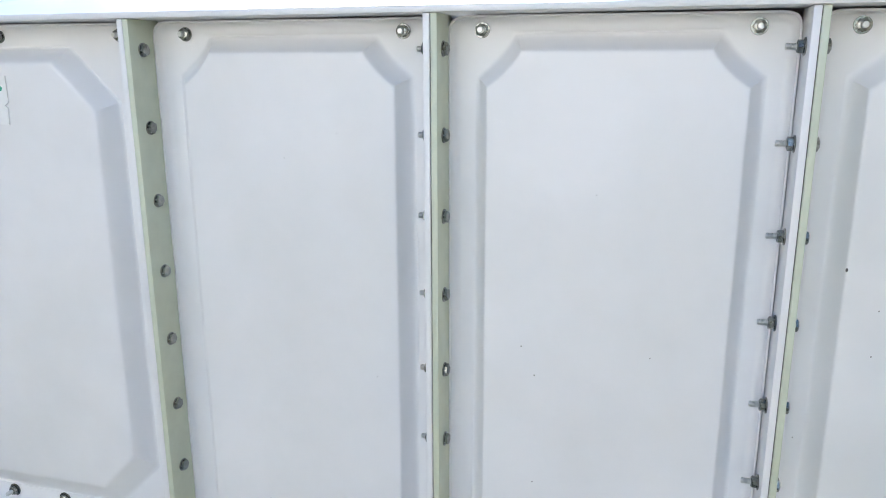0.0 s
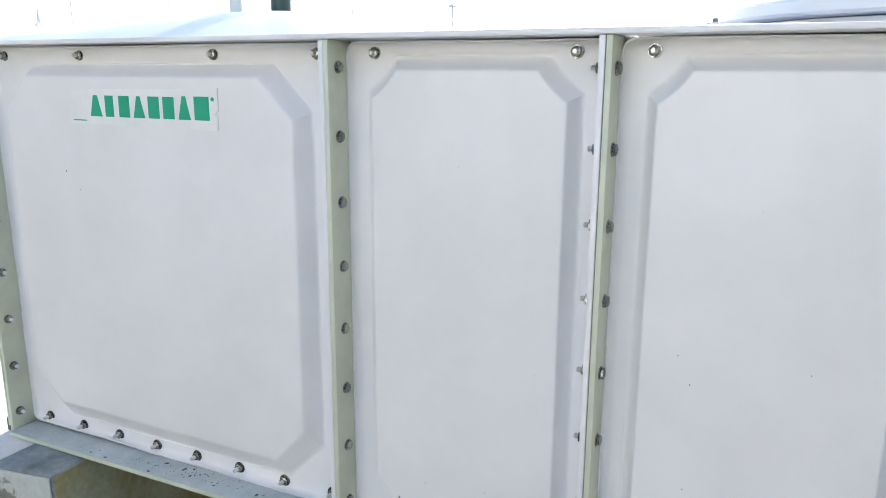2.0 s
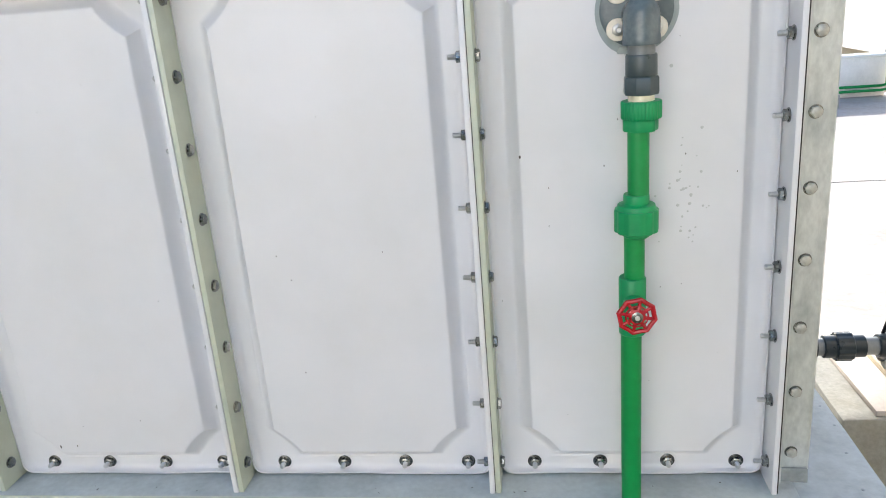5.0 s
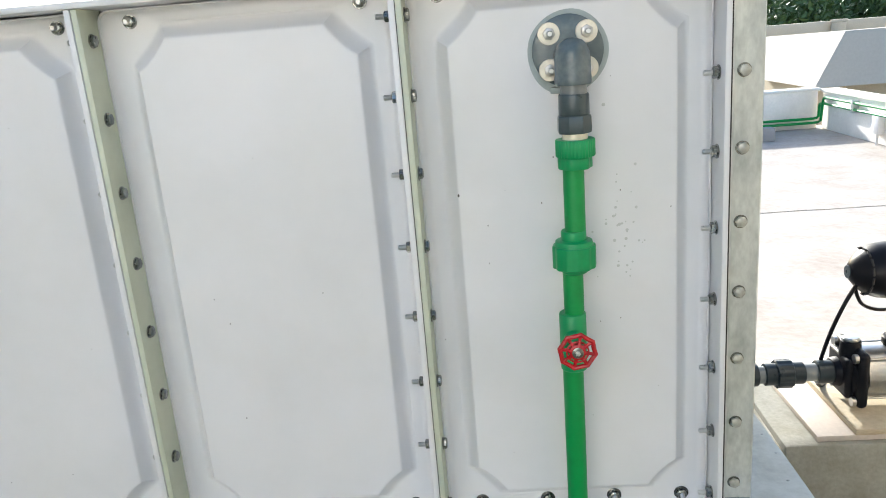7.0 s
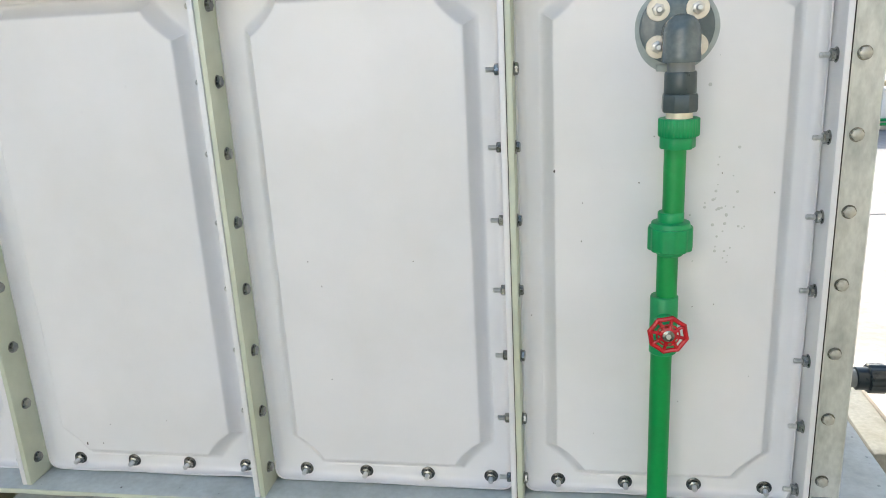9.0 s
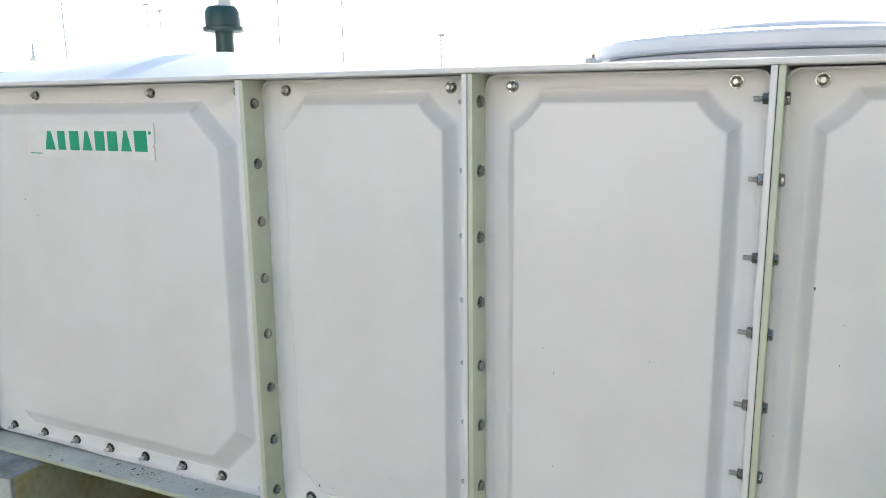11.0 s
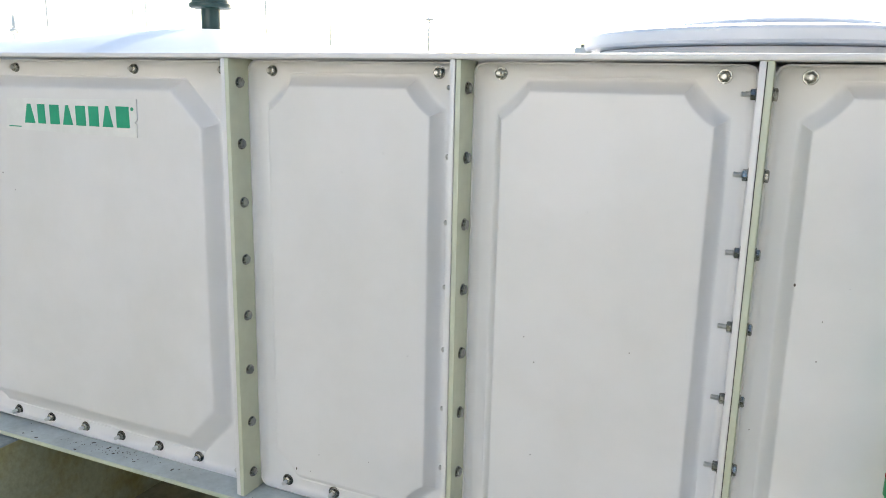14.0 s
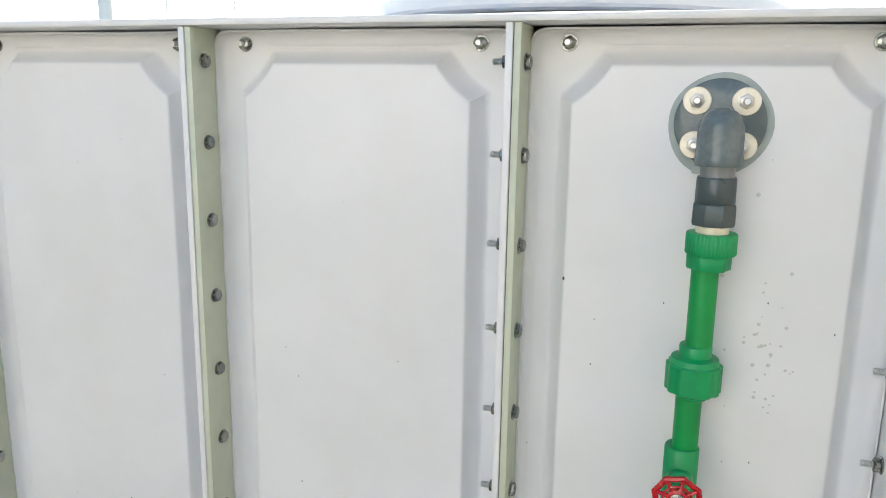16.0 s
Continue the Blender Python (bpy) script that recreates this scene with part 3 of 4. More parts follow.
# ---- label on the large panel ----
sign = thing("maker_label", "white vinyl label with a green word mark, corner torn", "label", (-0.491, -0.0272, 1.2075))
W, Hh = 0.420, 0.0775
bm = bmesh.new()
out = [(-W / 2 - 0.006, -Hh / 2 + 0.002), (0.0, -Hh / 2 - 0.001), (W / 2 - 0.002, -Hh / 2 - 0.002), (W / 2, -0.012), (W / 2 - 0.006, -0.008), (W / 2 + 0.002, -0.002), (W / 2 + 0.002, Hh / 2 + 0.004), (0.02, Hh / 2), (-W / 2 + 0.006, Hh / 2 - 0.003)]
fr, bk = [bm.verts.new((x, -0.0012, z)) for x, z in out], [bm.verts.new((x, 0.0014, z)) for x, z in out]
bm.faces.new(fr)
bm.faces.new(bk[::-1])
for i in range(len(out)):
    k = (i + 1) % len(out)
    bm.faces.new((fr[i], bk[i], bk[k], fr[k]))
part("vinyl", bm, STICKER, sign, smooth=False)
# the word mark as plain green blocks of its letters' sizes
x = -0.151
for k, (w, lean) in enumerate(((0.043, 0.012), (0.032, 0.0), (0.038, 0.0), (0.040, 0.012), (0.038, 0.0), (0.038, 0.0), (0.040, 0.012), (0.046, 0.0))):
    bm = bmesh.new()
    z0, z1 = -0.021, 0.024 + 0.002 * (k > 5)
    pts = [(x + 0.003, z0), (x + w - 0.004, z0), (x + w - 0.004 - lean, z1), (x + 0.003 + lean, z1)]
    f0 = [bm.verts.new((px, -0.0019, pz)) for px, pz in pts]
    f1 = [bm.verts.new((px, -0.0010, pz)) for px, pz in pts]
    bm.faces.new(f0)
    bm.faces.new(f1[::-1])
    for i in range(4):
        bm.faces.new((f0[i], f1[i], f1[(i + 1) % 4], f0[(i + 1) % 4]))
    part("letter_bar", bm, INK, sign, smooth=False)
    x += w + (0.009 if k == 1 else 0.0034)

part("mark_dot", turned([(0.0042, 0.0009), (0.0042, 0.0019)], 14), INK, sign, at=pose(0.199, 0, 0.021, 90))
part("fine_print_bar", box(-0.204, -0.162, -0.0018, -0.0010, -0.0315, -0.0290), INK, sign)

# ---- concrete beams under the tank ----
def skewed(bm):
    """The beam's end is cast a little askew."""
    for v in bm.verts:
        if v.co.y < -0.1:
            v.co.y += 0.16 * (v.co.x + 0.905)
    return bm


tagged(part("support_beam", skewed(rough_box(-0.905, -0.722, -0.195, 2.1, 0.010, Z0 - 0.0095, 0.05, 0.003, 1, 0.008)), BEAMC), "flaking plastered concrete beam under the tank", "beam", "tank beams")
tagged(part("support_beam", rough_box(-0.02, 0.24, -0.20, 2.1, 0.010, Z0 - 0.001, 0.05, 0.005, 5), PLINTH), "grey concrete beam under the tank", "beam", "tank beams")
tagged(part("support_beam", rough_box(0.80, 1.682, -0.20, 2.1, 0.010, Z0 - 0.001, 0.06, 0.004, 9), PAD), "wide pale grey concrete pad under the tank corner", "beam", "tank beams")
tagged(part("plastered_block", rough_box(-1.62, -0.906, -0.192, 1.2, 0.010, Z0 - 0.010, 0.06, 0.003, 14), WHITEW), "low white plastered block beside the tank beam", "block")
beam = [o for o in bpy.data.objects if o.name == "support_beam"][0]
part("plaster_coat", skewed(rough_box(-0.880, -0.724, -0.200, -0.1955, 0.02, Z0 - 0.014, 0.03, 0.0015, 2, 0.001)), FLAKE, beam, "white plaster coat peeling in patches")
part("side_face", rough_box(-0.7215, -0.718, -0.16, 2.09, 0.012, Z0 - 0.013, 0.06, 0.002, 8, 0.001), MOSS, beam, "olive mossy side of the beam")

# ---- the neighbouring tank behind ----
twin = thing("water_tank", "second white fibreglass water tank with a domed roof further back", "water tank", (-3.40, 1.30, 0.05))
for k in range(4):
    m4 = Matrix.Translation((0.5, 0.5, 0)) @ pose(0, 0, 0, 0, 0, 90 * k) @ Matrix.Translation((-0.5, -0.5, 0))
    part("panel", pan(0.011, 0.989, 0.69, Z1 - 0.012, 0.048, 0.735, 1.294, 0.036, 0.052, 0.090, 50 + k, 0.0), GRP, twin, at=m4)
    part("fin", plate(0.0, 0.010, FRONT, 0.004, 0.68, Z1), FIN, twin, at=m4)
part("roof_panel", dome(-0.02, 1.02, -0.02, 1.02, Z1 + 0.002, 0.095), GRP, twin)
part("base", box(0.01, 0.99, 0.01, 0.99, 0.665, 0.69), SHELF, twin)
tagged(part("tank_plinth", box(-3.50, -2.30, 1.2, 2.4, 0.0, 0.714, 0.01), BEIGE), "brown rendered plinth under the second tank", "plinth")

# ---- outlet pipe with valve on the last panel ----
PX, PY = 1.240, -0.074
outlet = thing("outlet_pipe", "green plastic outlet pipe with a red-wheeled valve and grey flange", "pipe", (PX, PY, 0.0))


def down(name, prof, material, label="", seg=32, x=0.0):
    return part(name, turned(prof, seg), material, outlet, label, at=Matrix.Translation((x, 0, 0)))


FZ, FX = 1.217, 0.006
back = pose(FX, 0.0, FZ, 90, 0, 0)           # local z points to the front
gask = turned([(0.0635, -0.0624), (0.0635, -0.0560), (0.0620, -0.0552)], 40)
for v in gask.verts:
    a = math.atan2(v.co.y, v.co.x)
    v.co.x *= 1 + 0.02 * math.sin(3 * a + 1)
    v.co.y = v.co.y * (1.02 + 0.03 * math.sin(2 * a)) - 0.003
part("gasket", gask, GASKET, outlet, "pale rubber gasket", at=back)
part("gasket_flap", box(-0.024, 0.004, -0.0655, -0.0555, -0.0555, -0.0515, 0.001), GASKET, outlet, "torn flap of the gasket", at=back @ pose(0, 0, 0, 0, 0, -4))
part("flange", turned([(0.053, -0.0551), (0.0545, -0.0537), (0.0545, -0.046), (0.0525, -0.0445), (0.030, -0.0435)], 44), PVC, outlet, "dark grey plastic flange", at=back)
CW = finish(turned([(0.0165, 0.0), (0.0170, 0.0008), (0.0170, 0.0022), (0.0162, 0.003)], 26))
for sx in (-1, 1):
    for sz in (-1, 1):
        b = part("flange_bolt", STUD, STUDS_STEEL, outlet, at=pose(FX + sx * 0.0285, 0.0445, FZ + sz * 0.027, 90, 0, 0))
        part("washer", CW, CREAMW, b, "broad pale washer")
        part("nut", NUTP, PALEZ, b, at=pose(0, 0, 0.001, 0, 0, 20 * sx + 10 * sz))
# elbow: a short leg out of the flange into a hooded drop
part("elbow_leg", turned([(0.0245, -0.056), (0.0245, 0.0)], 28), PVC, outlet, at=pose(0.007, 0, FZ - 0.008, 90, 0, 0))
part("elbow", turned([(0.0262, 1.171), (0.0272, 1.173), (0.0272, 1.180), (0.0262, 1.186), (0.0262, 1.206), (0.0250, 1.217), (0.0215, 1.2265), (0.0150, 1.2330), (0.0070, 1.2362), (0.0008, 1.2368)], 36), PVC, outlet, "glossy grey plastic elbow", at=Matrix.Translation((0.007, 0, 0)))
down("nipple", [(0.0195, 1.150), (0.0195, 1.180)], PVCM, x=0.007)
sock = turned([(0.0215, 1.158), (0.0225, 1.156), (0.0228, 1.128), (0.0222, 1.127)], 32)
part("threaded_socket", sock, PVCS, outlet, "dark grey threaded socket", at=Matrix.Translation((0.007, 0, 0)))
part("socket_collar", turned([(0.0245, 1.1268), (0.0258, 1.124), (0.0262, 1.105), (0.0250, 1.101)], 8), PVCS, outlet, "eight-sided dark grey collar", at=pose(0.007, 0, 0, 0, 0, 22))
down("brass_collar", [(0.0175, 1.090), (0.0190, 1.091), (0.0190, 1.102), (0.0175, 1.103)], BRASS, x=0.007)


def ribbed(r, z0, z1, ribs, depth):
    bm = bmesh.new()
    seg = ribs * 4
    rows = []
    for z, k in ((z0, 0.96), (z0 + 0.0015, 1), (z1 - 0.0015, 1), (z1, 0.96)):
        rows.append([bm.verts.new(((r - (depth if (i % 4) > 1 else 0)) * k * math.cos(2 * math.pi * i / seg), (r - (depth if (i % 4) > 1 else 0)) * k * math.sin(2 * math.pi * i / seg), z)) for i in range(seg)])
    for a, b in zip(rows, rows[1:]):
        for i in range(seg):
            bm.faces.new((a[i], a[(i + 1) % seg], b[(i + 1) % seg], b[i]))
    bm.faces.new(rows[0][::-1])
    bm.faces.new(rows[-1])
    return bm


part("adapter_ring", ribbed(0.0295, 1.066, 1.092, 36, 0.0009), GREENL, outlet, "ribbed green adapter collar", at=Matrix.Translation((0.007, 0, 0)))
part("adapter_body", ribbed(0.0258, 1.048, 1.0655, 6, 0.0028), GREENL, outlet, at=Matrix.Translation((0.006, 0, 0)))
down("pipe", [(0.0160, 0.935), (0.0160, 1.050)], GREEN, x=0.003)
down("union_sleeve", [(0.0185, 0.932), (0.0195, 0.934), (0.0195, 0.950), (0.0185, 0.952)], GREENL)
part("union_nut", ribbed(0.0335, 0.893, 0.929, 12, 0.0022), GREENL, outlet, "ribbed green union nut")
down("union_top", [(0.030, 0.9292), (0.028, 0.936), (0.020, 0.938)], GREENL)
down("union_tail", [(0.018, 0.884), (0.020, 0.886), (0.020, 0.8928)], GREENL)
down("pipe", [(0.0158, 0.815), (0.0158, 0.886)], GREEN, x=-0.003)
down("valve_body", [(0.0195, 0.722), (0.0212, 0.724), (0.0212, 0.816), (0.0198, 0.818)], GREENL, "green valve body", x=-0.006)
down("pipe", [(0.0165, 0.05), (0.0165, 0.7225)], GREEN, x=-0.008)
down("foot_elbow", [(0.024, 0.0400), (0.024, 0.08), (0.019, 0.064)], GREENL, x=-0.008)
VZ = 0.779
part("valve_neck", turned([(0.0165, 0.012), (0.0165, 0.030), (0.012, 0.034), (0.008, 0.036), (0.006, 0.066)], 20), GREENL, outlet, at=pose(-0.006, 0, VZ, 90, 0, 0))
# scalloped wheel: a waved rim, five spokes and a hub
bm = bmesh.new()
seg, sec = 96, 8
rows = []
for i in range(seg):
    a = 2 * math.pi * i / seg
    r = 0.0276 - 0.0026 * abs(math.sin(4 * a)) ** 0.9
    rows.append([bm.verts.new(((r + 0.0036 * math.cos(2 * math.pi * k / sec)) * math.cos(a), (r + 0.0036 * math.cos(2 * math.pi * k / sec)) * math.sin(a), 0.0036 * math.sin(2 * math.pi * k / sec))) for k in range(sec)])
for i in range(seg):
    a, b = rows[i], rows[(i + 1) % seg]
    for k in range(sec):
        bm.faces.new((a[k], a[(k + 1) % sec], b[(k + 1) % sec], b[k]))
wheel = part("handwheel", bm, RED, outlet, "red-painted scalloped handwheel", at=pose(-0.007, -0.066, VZ, 90, 12, 0))
for k in range(8):
    a = 2 * math.pi * k / 8
    part("spoke", tube([(0.008 * math.cos(a), 0.008 * math.sin(a), 0.002), (0.017 * math.cos(a), 0.017 * math.sin(a), 0.0), (0.025 * math.cos(a), 0.025 * math.sin(a), 0.0)], [0.0040, 0.0026, 0.0028], 8), RED, wheel)
part("inner_ring", tube([(0.0165 * math.cos(2 * math.pi * k / 32), 0.0165 * math.sin(2 * math.pi * k / 32), 0.0015) for k in range(33)], 0.0014, 8), RED, wheel)
part("hub", turned([(0.0125, -0.004), (0.0125, 0.004), (0.0108, 0.005)], 22), RED, wheel)
part("hub_plate", turned([(0.0088, 0.0051), (0.0088, 0.0060), (0.0080, 0.0064)], 24), STEEL, wheel, "round steel hub plate")
part("hub_nut", hexagon(0.007, 0.0064, 0.0100, 0.0008), PALEZ, wheel)

for o in outlet.children:
    if o.name.split(".")[0] not in ("gasket", "gasket_flap", "flange", "flange_bolt", "elbow_leg"):
        o.matrix_basis = Matrix.Translation((0, 0, 1.249)) @ Matrix.Scale(1.023, 4) @ Matrix.Translation((0, 0, -1.249)) @ o.matrix_basis

# ---- specks, drips and scratches on the panels ----
speck = finish(turned([(0.0012, 0.0), (0.0010, 0.0005), (0.0004, 0.0008)], 7))
speck.materials.append(SPECK)
drop = finish(turned([(0.0032, 0.0), (0.0030, 0.0004), (0.0012, 0.0007)], 10))
drop.materials.append(DRIP)
rs = random.Random(11)
for x, z, s in ((1.0617, 1.001, 1.4), (1.100, 1.001, 0.8), (0.118, 0.462, 1.3), (0.154, 0.464, 0.8), (-0.74, 1.06, 1.2), (-0.70, 1.02, 0.8), (1.02, 0.75, 0.7), (0.30, 0.52, 0.7)):
    o = tagged(new("dirt_speck", speck), "dark speck of dirt on the white panel", "dirt", "specks on the panels")
    o.matrix_basis = pose(x, (-0.0256 if x < 0 else -0.0187) , z, 90) @ Matrix.Diagonal((s, s * rs.uniform(1.0, 2.6), 1, 1))
for i in range(40):
    x, z = rs.gauss(1.315, 0.026), rs.gauss(0.925, 0.06)
    s = rs.uniform(0.3, 0.9)
    o = tagged(new("dried_drop", drop), "dried water drop on the white panel", "water stain", "drops beside the pipe")
    o.matrix_basis = pose(x, -0.0187, z, 90) @ Matrix.Diagonal((s, s, 1, 1))
for i in range(26):
    x, z = (rs.uniform(1.08, 1.41), rs.uniform(0.5, 1.2)) if i < 16 else (rs.uniform(0.58, 0.92) - 0.49 * (i % 2), rs.uniform(0.5, 1.2))
    s = rs.uniform(0.4, 0.9)
    o = tagged(new("dirt_speck", speck), "dark speck of dirt on the white panel", "dirt", "specks on the panels")
    o.matrix_basis = pose(x, -0.0187, z, 90) @ Matrix.Diagonal((s, s * rs.uniform(1.0, 1.8), 1, 1))
crumb = finish(turned([(0.0035, 0.0), (0.005, 0.002), (0.0035, 0.0045), (0.001, 0.006)], 6), False)
crumb.materials.append(BEAMC)
for i in range(22):
    o = tagged(new("cement_crumb", crumb), "small crumb of dry cement on the grey pad", "rubble", "crumbs on the pad")
    k = rs.uniform(0.2, 0.8)
    o.matrix_basis = pose(rs.uniform(1.56, 1.665), rs.uniform(-0.10, 0.42), Z0 - 0.003, 0, 0, rs.uniform(0, 180)) @ Matrix.Diagonal((k * rs.uniform(0.8, 1.8), k, k * 0.8, 1))
for i in range(90):
    near = i % 5 > 0
    x = rs.gauss(-0.42, 0.10) if near else rs.uniform(-0.9, 1.4)
    o = tagged(new("mud_splash", speck), "dried mud splash on the grey shelf", "dirt", "splashes on the shelf")
    k = rs.uniform(0.5, 1.4) * (2.6 if i % 6 == 1 else 1.0)
    o.matrix_basis = pose(x, rs.gauss(-0.028 + 0.05 * (x + 0.42), 0.012) if near else rs.uniform(-0.066, -0.01), Z0 + 0.0081 + 0.007 * min(0.0, x), 0, 0, rs.uniform(0, 180)) @ Matrix.Diagonal((k * rs.uniform(0.8, 2.2), k, 0.4, 1))

# ---- pump on its plinth ----
plinth = thing("pump_plinth", "rough olive-grey concrete plinth with a broken edge under the pump", "plinth", (0, 0, 0))
part("block", rough_box(1.84, 3.05, 0.575, 1.08, -0.236, 0.148, 0.05, 0.003, 21, 0.006), PLINTH, plinth)
part("broken_edge", rough_box(1.822, 1.846, 0.60, 1.07, -0.236, 0.128, 0.022, 0.011, 33, 0.004), CONC, plinth, "crumbled rough side of the plinth")
for i in range(3):
    for j in range(2):
        x0, y0 = 1.925 + i * 0.335, 0.590 + j * 0.335
        tagged(part("floor_tile", box(x0, x0 + 0.331, y0, y0 + (0.331 if j == 0 else 0.14), 0.150, 0.166, 0.0015), TILE, at=pose(0, 0, 0, 0, 0, 0)), "beige ceramic tile on the pump plinth", "tile", "tiles on the plinth")
tagged(part("wooden_board", box(2.02, 2.75, 0.585, 0.98, 0.1665, 0.184, 0.002), WOOD), "pale plywood board under the pump", "board")
pump = thing("water_pump", "black and stainless horizontal water pump with a controller on top", "pump", (2.06, 0.74, 0.185))
AX = pose(0, 0, 0.093, 0, 90, 0)             # local z along the shaft
AXH = AX @ pose(0, 0, -0.040)
part("inlet", turned([(0.036, -0.005), (0.038, -0.003), (0.042, 0.014)], 28), BLACKI, pump, at=AXH)
bm = turned([(0.050, 0.026), (0.066, 0.031), (0.070, 0.036)], 36)
box(-0.080, 0.080, -0.080, 0.080, 0.036, 0.066, 0.014, 3, bm)
box(-0.058, 0.058, -0.058, 0.058, 0.012, 0.037, 0.010, 3, bm)
part("pump_head", bm, BLACKI, pump, "black cast pump head", at=AXH)
for i in range(4):
    a = math.pi / 4 + i * math.pi / 2
    part("head_bolt", turned([(0.013, 0.0), (0.013, 0.010), (0.007, 0.012)], 14), BRIGHT, pump, at=AXH @ pose(0.088 * math.cos(a), 0.088 * math.sin(a), 0.026))
    part("tie_rod", turned([(0.004, 0.03), (0.004, 0.24)], 8), BRIGHT, pump, at=AX @ pose(0.080 * math.cos(a), 0.080 * math.sin(a), 0.0))
part("stainless_body", turned([(0.074, 0.0265), (0.074, 0.105), (0.0755, 0.108), (0.074, 0.111), (0.074, 0.150), (0.0755, 0.153), (0.074, 0.156), (0.074, 0.235)], 40), BRIGHT, pump, "brushed stainless pump body", at=AX)
part("motor", ribbed(0.082, 0.0, 0.25, 30, 0.010), BLACK, pump, "finned black motor", at=AX @ pose(0, 0, 0.235))
part("filler_neck", turned([(0.029, 0.05), (0.026, 0.094), (0.024, 0.096)], 20), BLACKI, pump, at=pose(0.0, -0.01, 0.093))
part("filler_plug", turned([(0.022, 0.0965), (0.022, 0.102), (0.019, 0.105), (0.008, 0.106)], 20), BRIGHT, pump, "flat steel filler plug", at=pose(0.0, -0.01, 0.093))
for dy in (-0.07, 0.07):
    part("foot", box(0.38, 0.43, dy - 0.018, dy + 0.018, 0.0, 0.03, 0.004), BLACKI, pump)
part("discharge_pipe", turned([(0.026, 0.15), (0.026, 0.325)], 24), TANP, pump, "tan discharge pipe", at=pose(0.125, 0, 0.0))
part("discharge_collar", turned([(0.034, 0.148), (0.036, 0.152), (0.036, 0.185), (0.032, 0.19)], 20), BLACKI, pump, at=pose(0.125, 0, 0.0))
ctrl = part("controller", turned([(0.019, 0.0), (0.028, 0.004), (0.050, 0.022), (0.064, 0.042), (0.0725, 0.064), (0.0755, 0.088), (0.0755, 0.34), (0.07, 0.35)], 40), BLACK, pump, "black bullet-shaped pump controller", at=pose(-0.012, 0, 0.380, 0, 90, 0))
part("nose_cap", turned([(0.018, -0.003), (0.0175, -0.006), (0.006, -0.0065), (0.005, -0.004)], 20), PVCD, ctrl, "dark nose cap")
for i in range(9):
    a = radians(160 + i * 24)
    part("vent_slot", box(-0.006, 0.006, -0.010, 0.010, -0.002, 0.002, 0.0018), GAP, ctrl, at=pose(0.0605 * math.cos(a), 0.0605 * math.sin(a), 0.036, 0, 0, math.degrees(a)) @ pose(0, 0, 0, 0, 52, 0))
part("green_union", ribbed(0.036, 0.468, 0.505, 12, 0.002), GREENL, pump, "green union on the discharge", at=pose(0.145, 0, 0))
part("riser", tube([(0.145, 0, 0.455), (0.145, 0, 0.56), (0.15, 0.02, 0.585), (0.18, 0.06, 0.59), (0.60, 0.4, 0.59)], 0.017, 14), GREEN, pump)
def flowing(pts, n=6):
    """More points along a smooth line through the given ones."""
    p = [Vector(q) for q in pts]
    p = [p[0] * 2 - p[1]] + p + [p[-1] * 2 - p[-2]]
    out = []
    for a, b, c, d in zip(p, p[1:], p[2:], p[3:]):
        for i in range(n):
            t = i / n
            out.append(0.5 * (b * 2 + (c - a) * t + (a * 2 - b * 5 + c * 4 - d) * t * t + (b * 3 - a - c * 3 + d) * t ** 3))
    return out + [p[-2]]


part("cable", tube(flowing([(0.000, -0.02, 0.35), (-0.026, -0.02, 0.30), (-0.052, -0.01, 0.22), (-0.064, 0.01, 0.14), (-0.063, 0.04, 0.06), (-0.02, 0.10, 0.0), (0.10, 0.22, -0.01)]), 0.0055, 8), BLACK, pump)
part("cable", tube(flowing([(0.006, 0.0, 0.33), (0.03, 0.01, 0.285), (0.07, 0.02, 0.262), (0.12, 0.03, 0.255), (0.2, 0.03, 0.26)]), 0.005, 8), BLACK, pump)

suction = thing("suction_pipe", "grey plastic suction pipe with a ribbed union", "pipe", (0, 0.74, 0.278))
SX = pose(0, 0, 0, 0, 90, 0)


def along(name, prof, material, label=""):
    return part(name, turned(prof, 26), material, suction, label, at=SX)


along("pipe", [(0.0245, 1.50), (0.0245, 2.035)], PVCM)
along("socket", [(0.030, 1.70), (0.0315, 1.702), (0.0315, 1.815), (0.030, 1.817)], PVCD)
along("union_body", [(0.028, 1.835), (0.031, 1.837), (0.031, 1.940), (0.029, 1.942)], PVCD)
part("union_nut", ribbed(0.040, 1.866, 1.909, 12, 0.0025), PVCD, suction, "ribbed dark union nut", at=SX)
along("pump_socket", [(0.030, 1.975), (0.0325, 1.977), (0.0325, 2.030), (0.031, 2.032)], PVCD)

# ---- pipes and boxes along the parapets ----
def wall_pipe(pts, r, label):
    return tagged(part("wall_pipe", tube(pts, r, 10), GREEN), label, "pipe", "green pipes on the parapets")


wall_pipe([(4.555, -3.0, 0.335), (4.555, 6.80, 0.335), (4.555, 6.84, 0.330), (4.555, 6.86, 0.31), (4.555, 6.90, 0.09), (4.54, 6.945, 0.070), (4.50, 6.955, 0.065), (1.0, 6.955, 0.065)], 0.014, "green water pipe clipped along the white parapet")
wall_pipe([(4.560, -3.0, 0.272), (4.560, 6.90, 0.272), (4.556, 6.94, 0.26), (4.556, 6.96, 0.13), (4.54, 6.965, 0.112), (4.50, 6.968, 0.108), (1.0, 6.968, 0.108)], 0.014, "lower green water pipe along the white parapet")
for y in (6.2, 5.2, 4.2, 3.2):
    tagged(part("pipe_clip", box(4.535, 4.60, y - 0.012, y + 0.012, 0.24, 0.36, 0.003), GALV), "small grey clip holding green pipes", "clip", "pipe clips")
sw = thing("junction_box", "white plastic junction box with a conduit below", "junction box", (4.57, 5.75, 0.18))
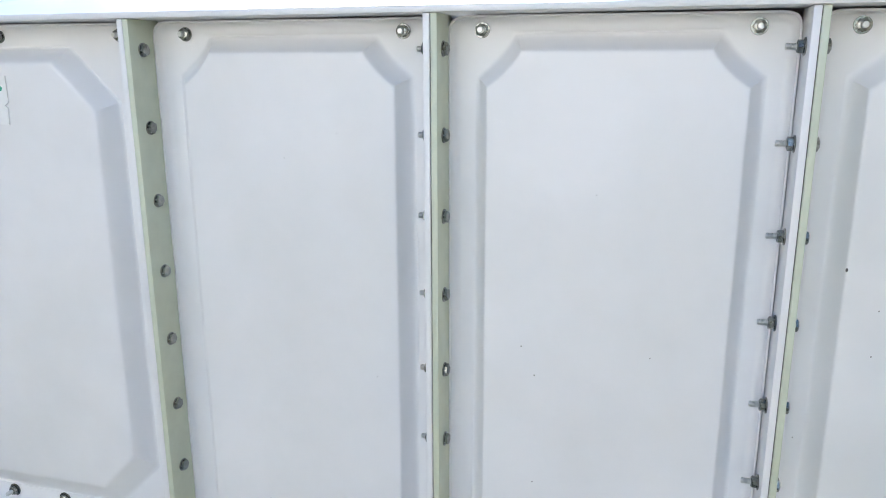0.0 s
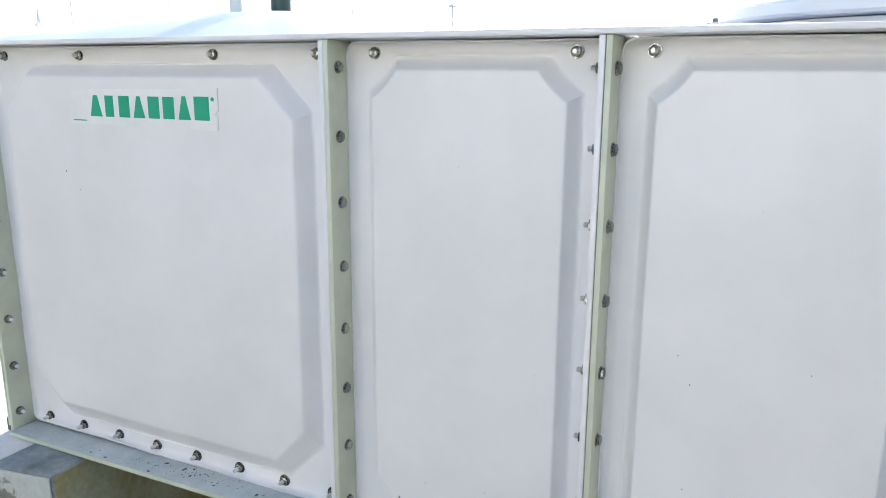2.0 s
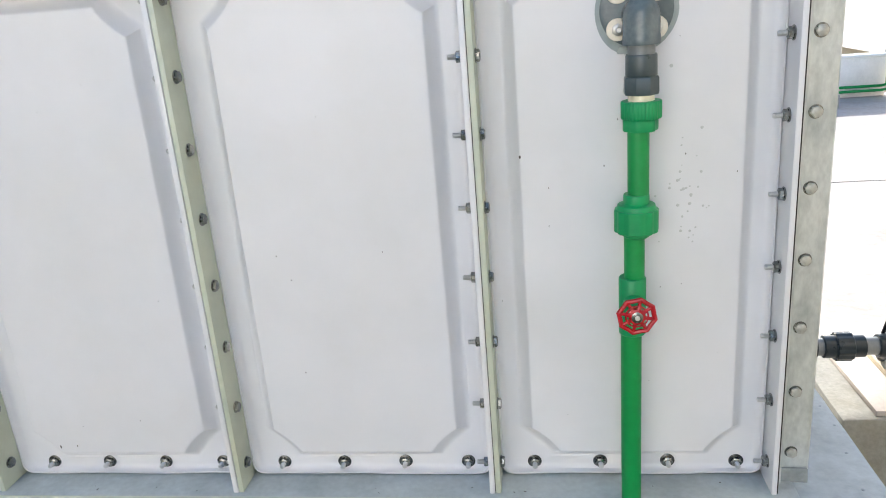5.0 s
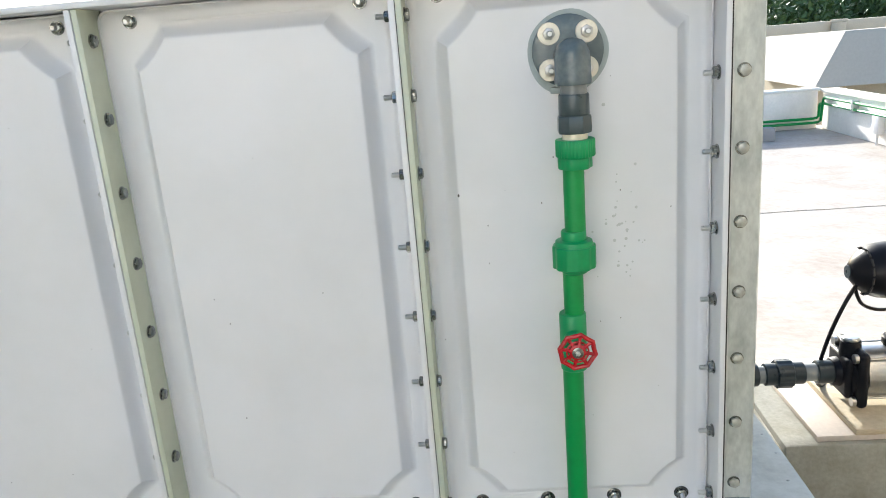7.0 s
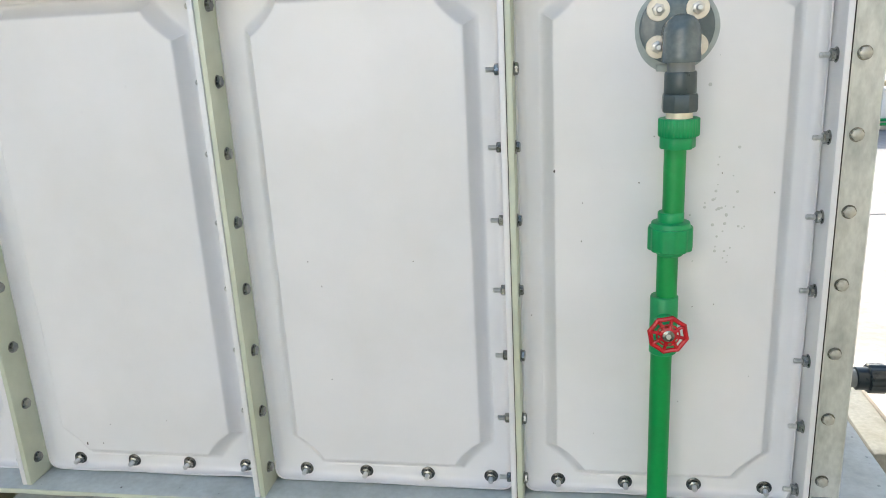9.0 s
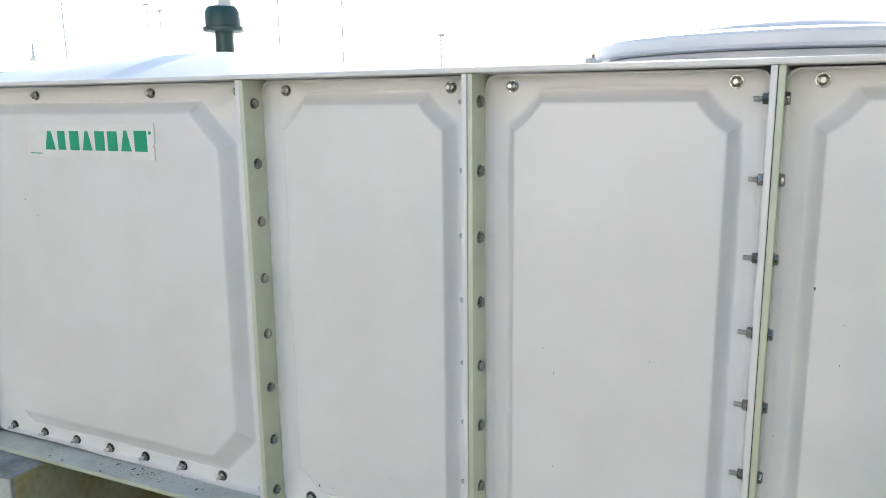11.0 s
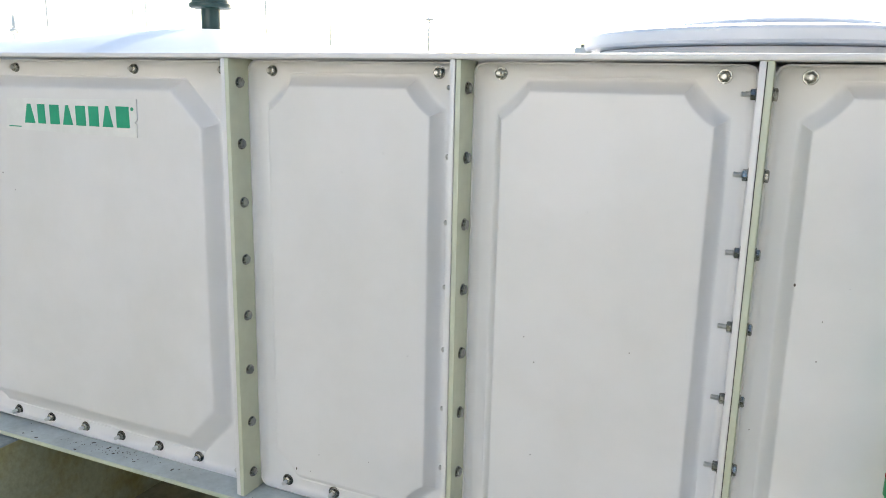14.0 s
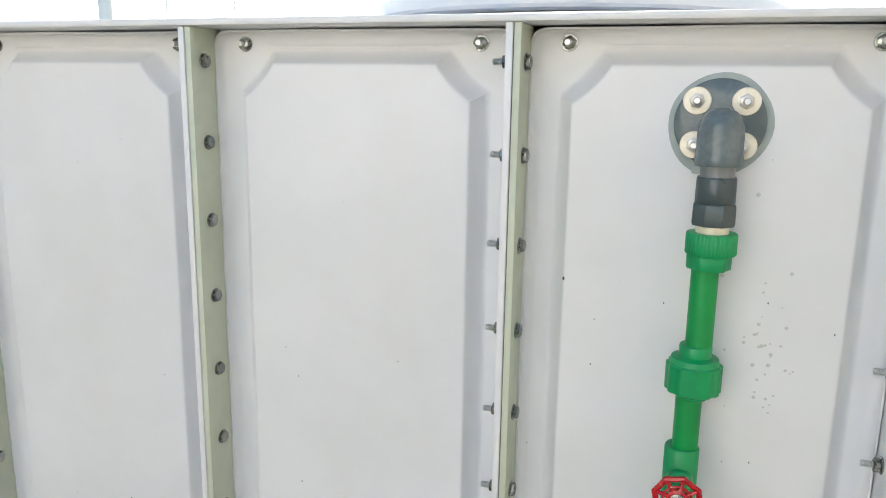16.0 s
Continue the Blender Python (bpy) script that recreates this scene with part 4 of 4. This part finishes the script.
part("case", box(-0.03, 0.03, -0.06, 0.06, -0.08, 0.08, 0.008), WHITEW, sw)
part("conduit", turned([(0.012, -0.18), (0.012, -0.08)], 10), WHITEW, sw)
tagged(part("grey_post", box(3.77, 3.90, 6.35, 6.47, 0.0, 0.13, 0.006), GREYB), "short grey post on the terrace floor", "post")
tagged(part("ground_pipe", tube([(-3.6, -0.30, 0.25), (-1.5, -0.30, 0.25), (-0.78, -0.30, 0.25), (-0.745, -0.30, 0.245), (-0.73, -0.30, 0.22), (-0.73, -0.30, 0.016)], 0.025, 14), GREEN), "green water pipe running in front of the plastered block", "pipe")

# ---- beyond the terrace ----
bld = thing("pale_building", "pale flat-roofed building with a lit slanting side wall", "building", (0, 0, 0))
bm = box(8.5, 30, 16.0, 22.5, -0.50, 0.66)
for v in bm.verts:
    if v.co.x < 9:
        v.co.x = 8.82 if v.co.z > 0 else 8.23
    if v.co.y > 20 and v.co.z > 0:
        v.co.z = 0.45
part("upper_wall", bm, WHITEB, bld, smooth=False)
part("recess_wall", box(9.3, 29, 16.9, 22.3, -4.0, -0.51), BEIGE, bld)
bld2 = thing("beige_terrace", "beige roof beam with round columns before trees", "building", (0, 0, 0))
part("beam", box(4.0, 50, 34.0, 34.6, -0.05, 0.505, 0.01), BEIGE, bld2)
part("lower_wall", box(4.5, 49, 34.7, 37, -4.0, 0.10), BEIGE, bld2)
for x in (9.1, 16.43, 23.8, 31.1):
    part("column", turned([(0.29, -4.0), (0.29, 0.44), (0.33, 0.46), (0.33, 0.56)], 22), BEIGE, bld2, at=pose(x, 33.7, 0))


def tree(x, y, h, spread, seed):
    r = random.Random(seed)
    t = thing("tree", "dense green broadleaf tree beyond the buildings", "tree", (x, y, -4.0), "trees behind the buildings")
    bm = tube([(0, 0, 0), (0.1, 0.05, h * 0.3), (0.0, 0.1, h * 0.6), (0.1, 0, h * 0.9)], [0.22, 0.17, 0.11, 0.03], 10)
    tips = []
    for i in range(9):
        a, z = r.uniform(0, 6.28), h * r.uniform(0.35, 0.8)
        e = Vector((math.cos(a) * spread * r.uniform(0.5, 0.9), math.sin(a) * spread * r.uniform(0.5, 0.9), z + h * r.uniform(0.05, 0.2)))
        tube([(0, 0, z), e * 0.5 + Vector((0, 0, z * 0.5)), e], [0.08, 0.05, 0.015], 7, bm)
        tips.append(e)
    tips.append(Vector((0, 0, h * 0.95)))
    part("trunk", bm, BARK, t)
    verts, faces = [], []
    for i in range(8000):
        c = r.choice(tips)
        p = c + Vector((r.gauss(0, spread * 0.26), r.gauss(0, spread * 0.26), r.gauss(0, h * 0.075)))
        a, b = Vector((r.uniform(-1, 1), r.uniform(-1, 1), r.uniform(-1, 1))).normalized(), Vector((r.uniform(-1, 1), r.uniform(-1, 1), r.uniform(-1, 1))).normalized()
        s = r.uniform(0.10, 0.26)
        n = len(verts)
        verts += [p - a * s, p + b * s * 0.5, p + a * s, p - b * s * 0.5]
        faces.append((n, n + 1, n + 2, n + 3))
    me = bpy.data.meshes.new("crown")
    me.from_pydata(verts, [], faces)
    part("crown", me, LEAF, t)


for k, (x, y, h, s) in enumerate(((15.5, 55, 5.4, 3.0), (19.5, 56, 5.8, 3.2), (23.5, 55, 5.5, 3.2), (27.5, 57, 5.9, 3.4), (31.5, 56, 5.6, 3.2), (21.5, 61, 6.0, 3.6), (26.0, 62, 6.1, 3.6), (12.5, 44, 5.3, 2.4), (15.8, 45, 5.0, 2.4), (18.6, 43, 5.4, 2.4), (21.6, 45, 5.1, 2.4), (24.8, 44, 5.3, 2.4))):
    tree(x, y, h, s, 40 + k)

tagged(part("boundary_wall", box(-75, -31, 30.0, 30.3, -4.0, 3.35, 0.02), FARP), "long grey boundary wall far beyond the terrace", "wall", kind="structure")


def mast(x, y, z1, r):
    m = thing("lamp_mast", "thin lamp mast far beyond the tank", "lamp post", (x, y, -4.0), "distant masts")
    part("pole", turned([(r * 0.9, 0.0), (r * 0.55, z1 + 4.0)], 10), FARP, m)
    part("lamp_head", box(-0.16, 0.16, -0.10, 0.10, z1 + 4.0, z1 + 4.10, 0.03), FARP, m)


def minaret(x, y, z1):
    m = thing("minaret", "slender pale minaret far beyond the terrace", "tower", (x, y, -4.0), "distant minarets")
    h = z1 + 4.0
    part("shaft", turned([(0.20, 0.0), (0.16, h - 2.0), (0.14, h - 1.2)], 14), FARP, m)
    part("balcony", turned([(0.14, h - 1.25), (0.25, h - 1.15), (0.25, h - 1.0), (0.11, h - 0.95)], 14), FARP, m)
    part("spire", turned([(0.11, h - 0.95), (0.09, h - 0.5), (0.04, h - 0.2), (0.01, h)], 12), FARP, m)


for x, y, z1 in ((-46.9, 30.9, 5.4), (-41.9, 30.9, 5.1)):
    minaret(x, y, z1)
for x, y, z1, r in ((-38.9, 30.8, 8.0, 0.06), (-33.5, 32, 6.8, 0.05), (-32.5, 32, 6.4, 0.05), (-24.3, 32, 8.5, 0.05), (-20.4, 32, 6.4, 0.05), (-14.0, 30, 4.1, 0.07)):
    mast(x, y, z1, r)
mp_ = thing("white_pole", "plain white pole standing far behind the tank", "pole", (-17.05, 19.6, -4.0))
part("pole", turned([(0.24, 0.0), (0.21, 9.5)], 20), FARP, mp_)
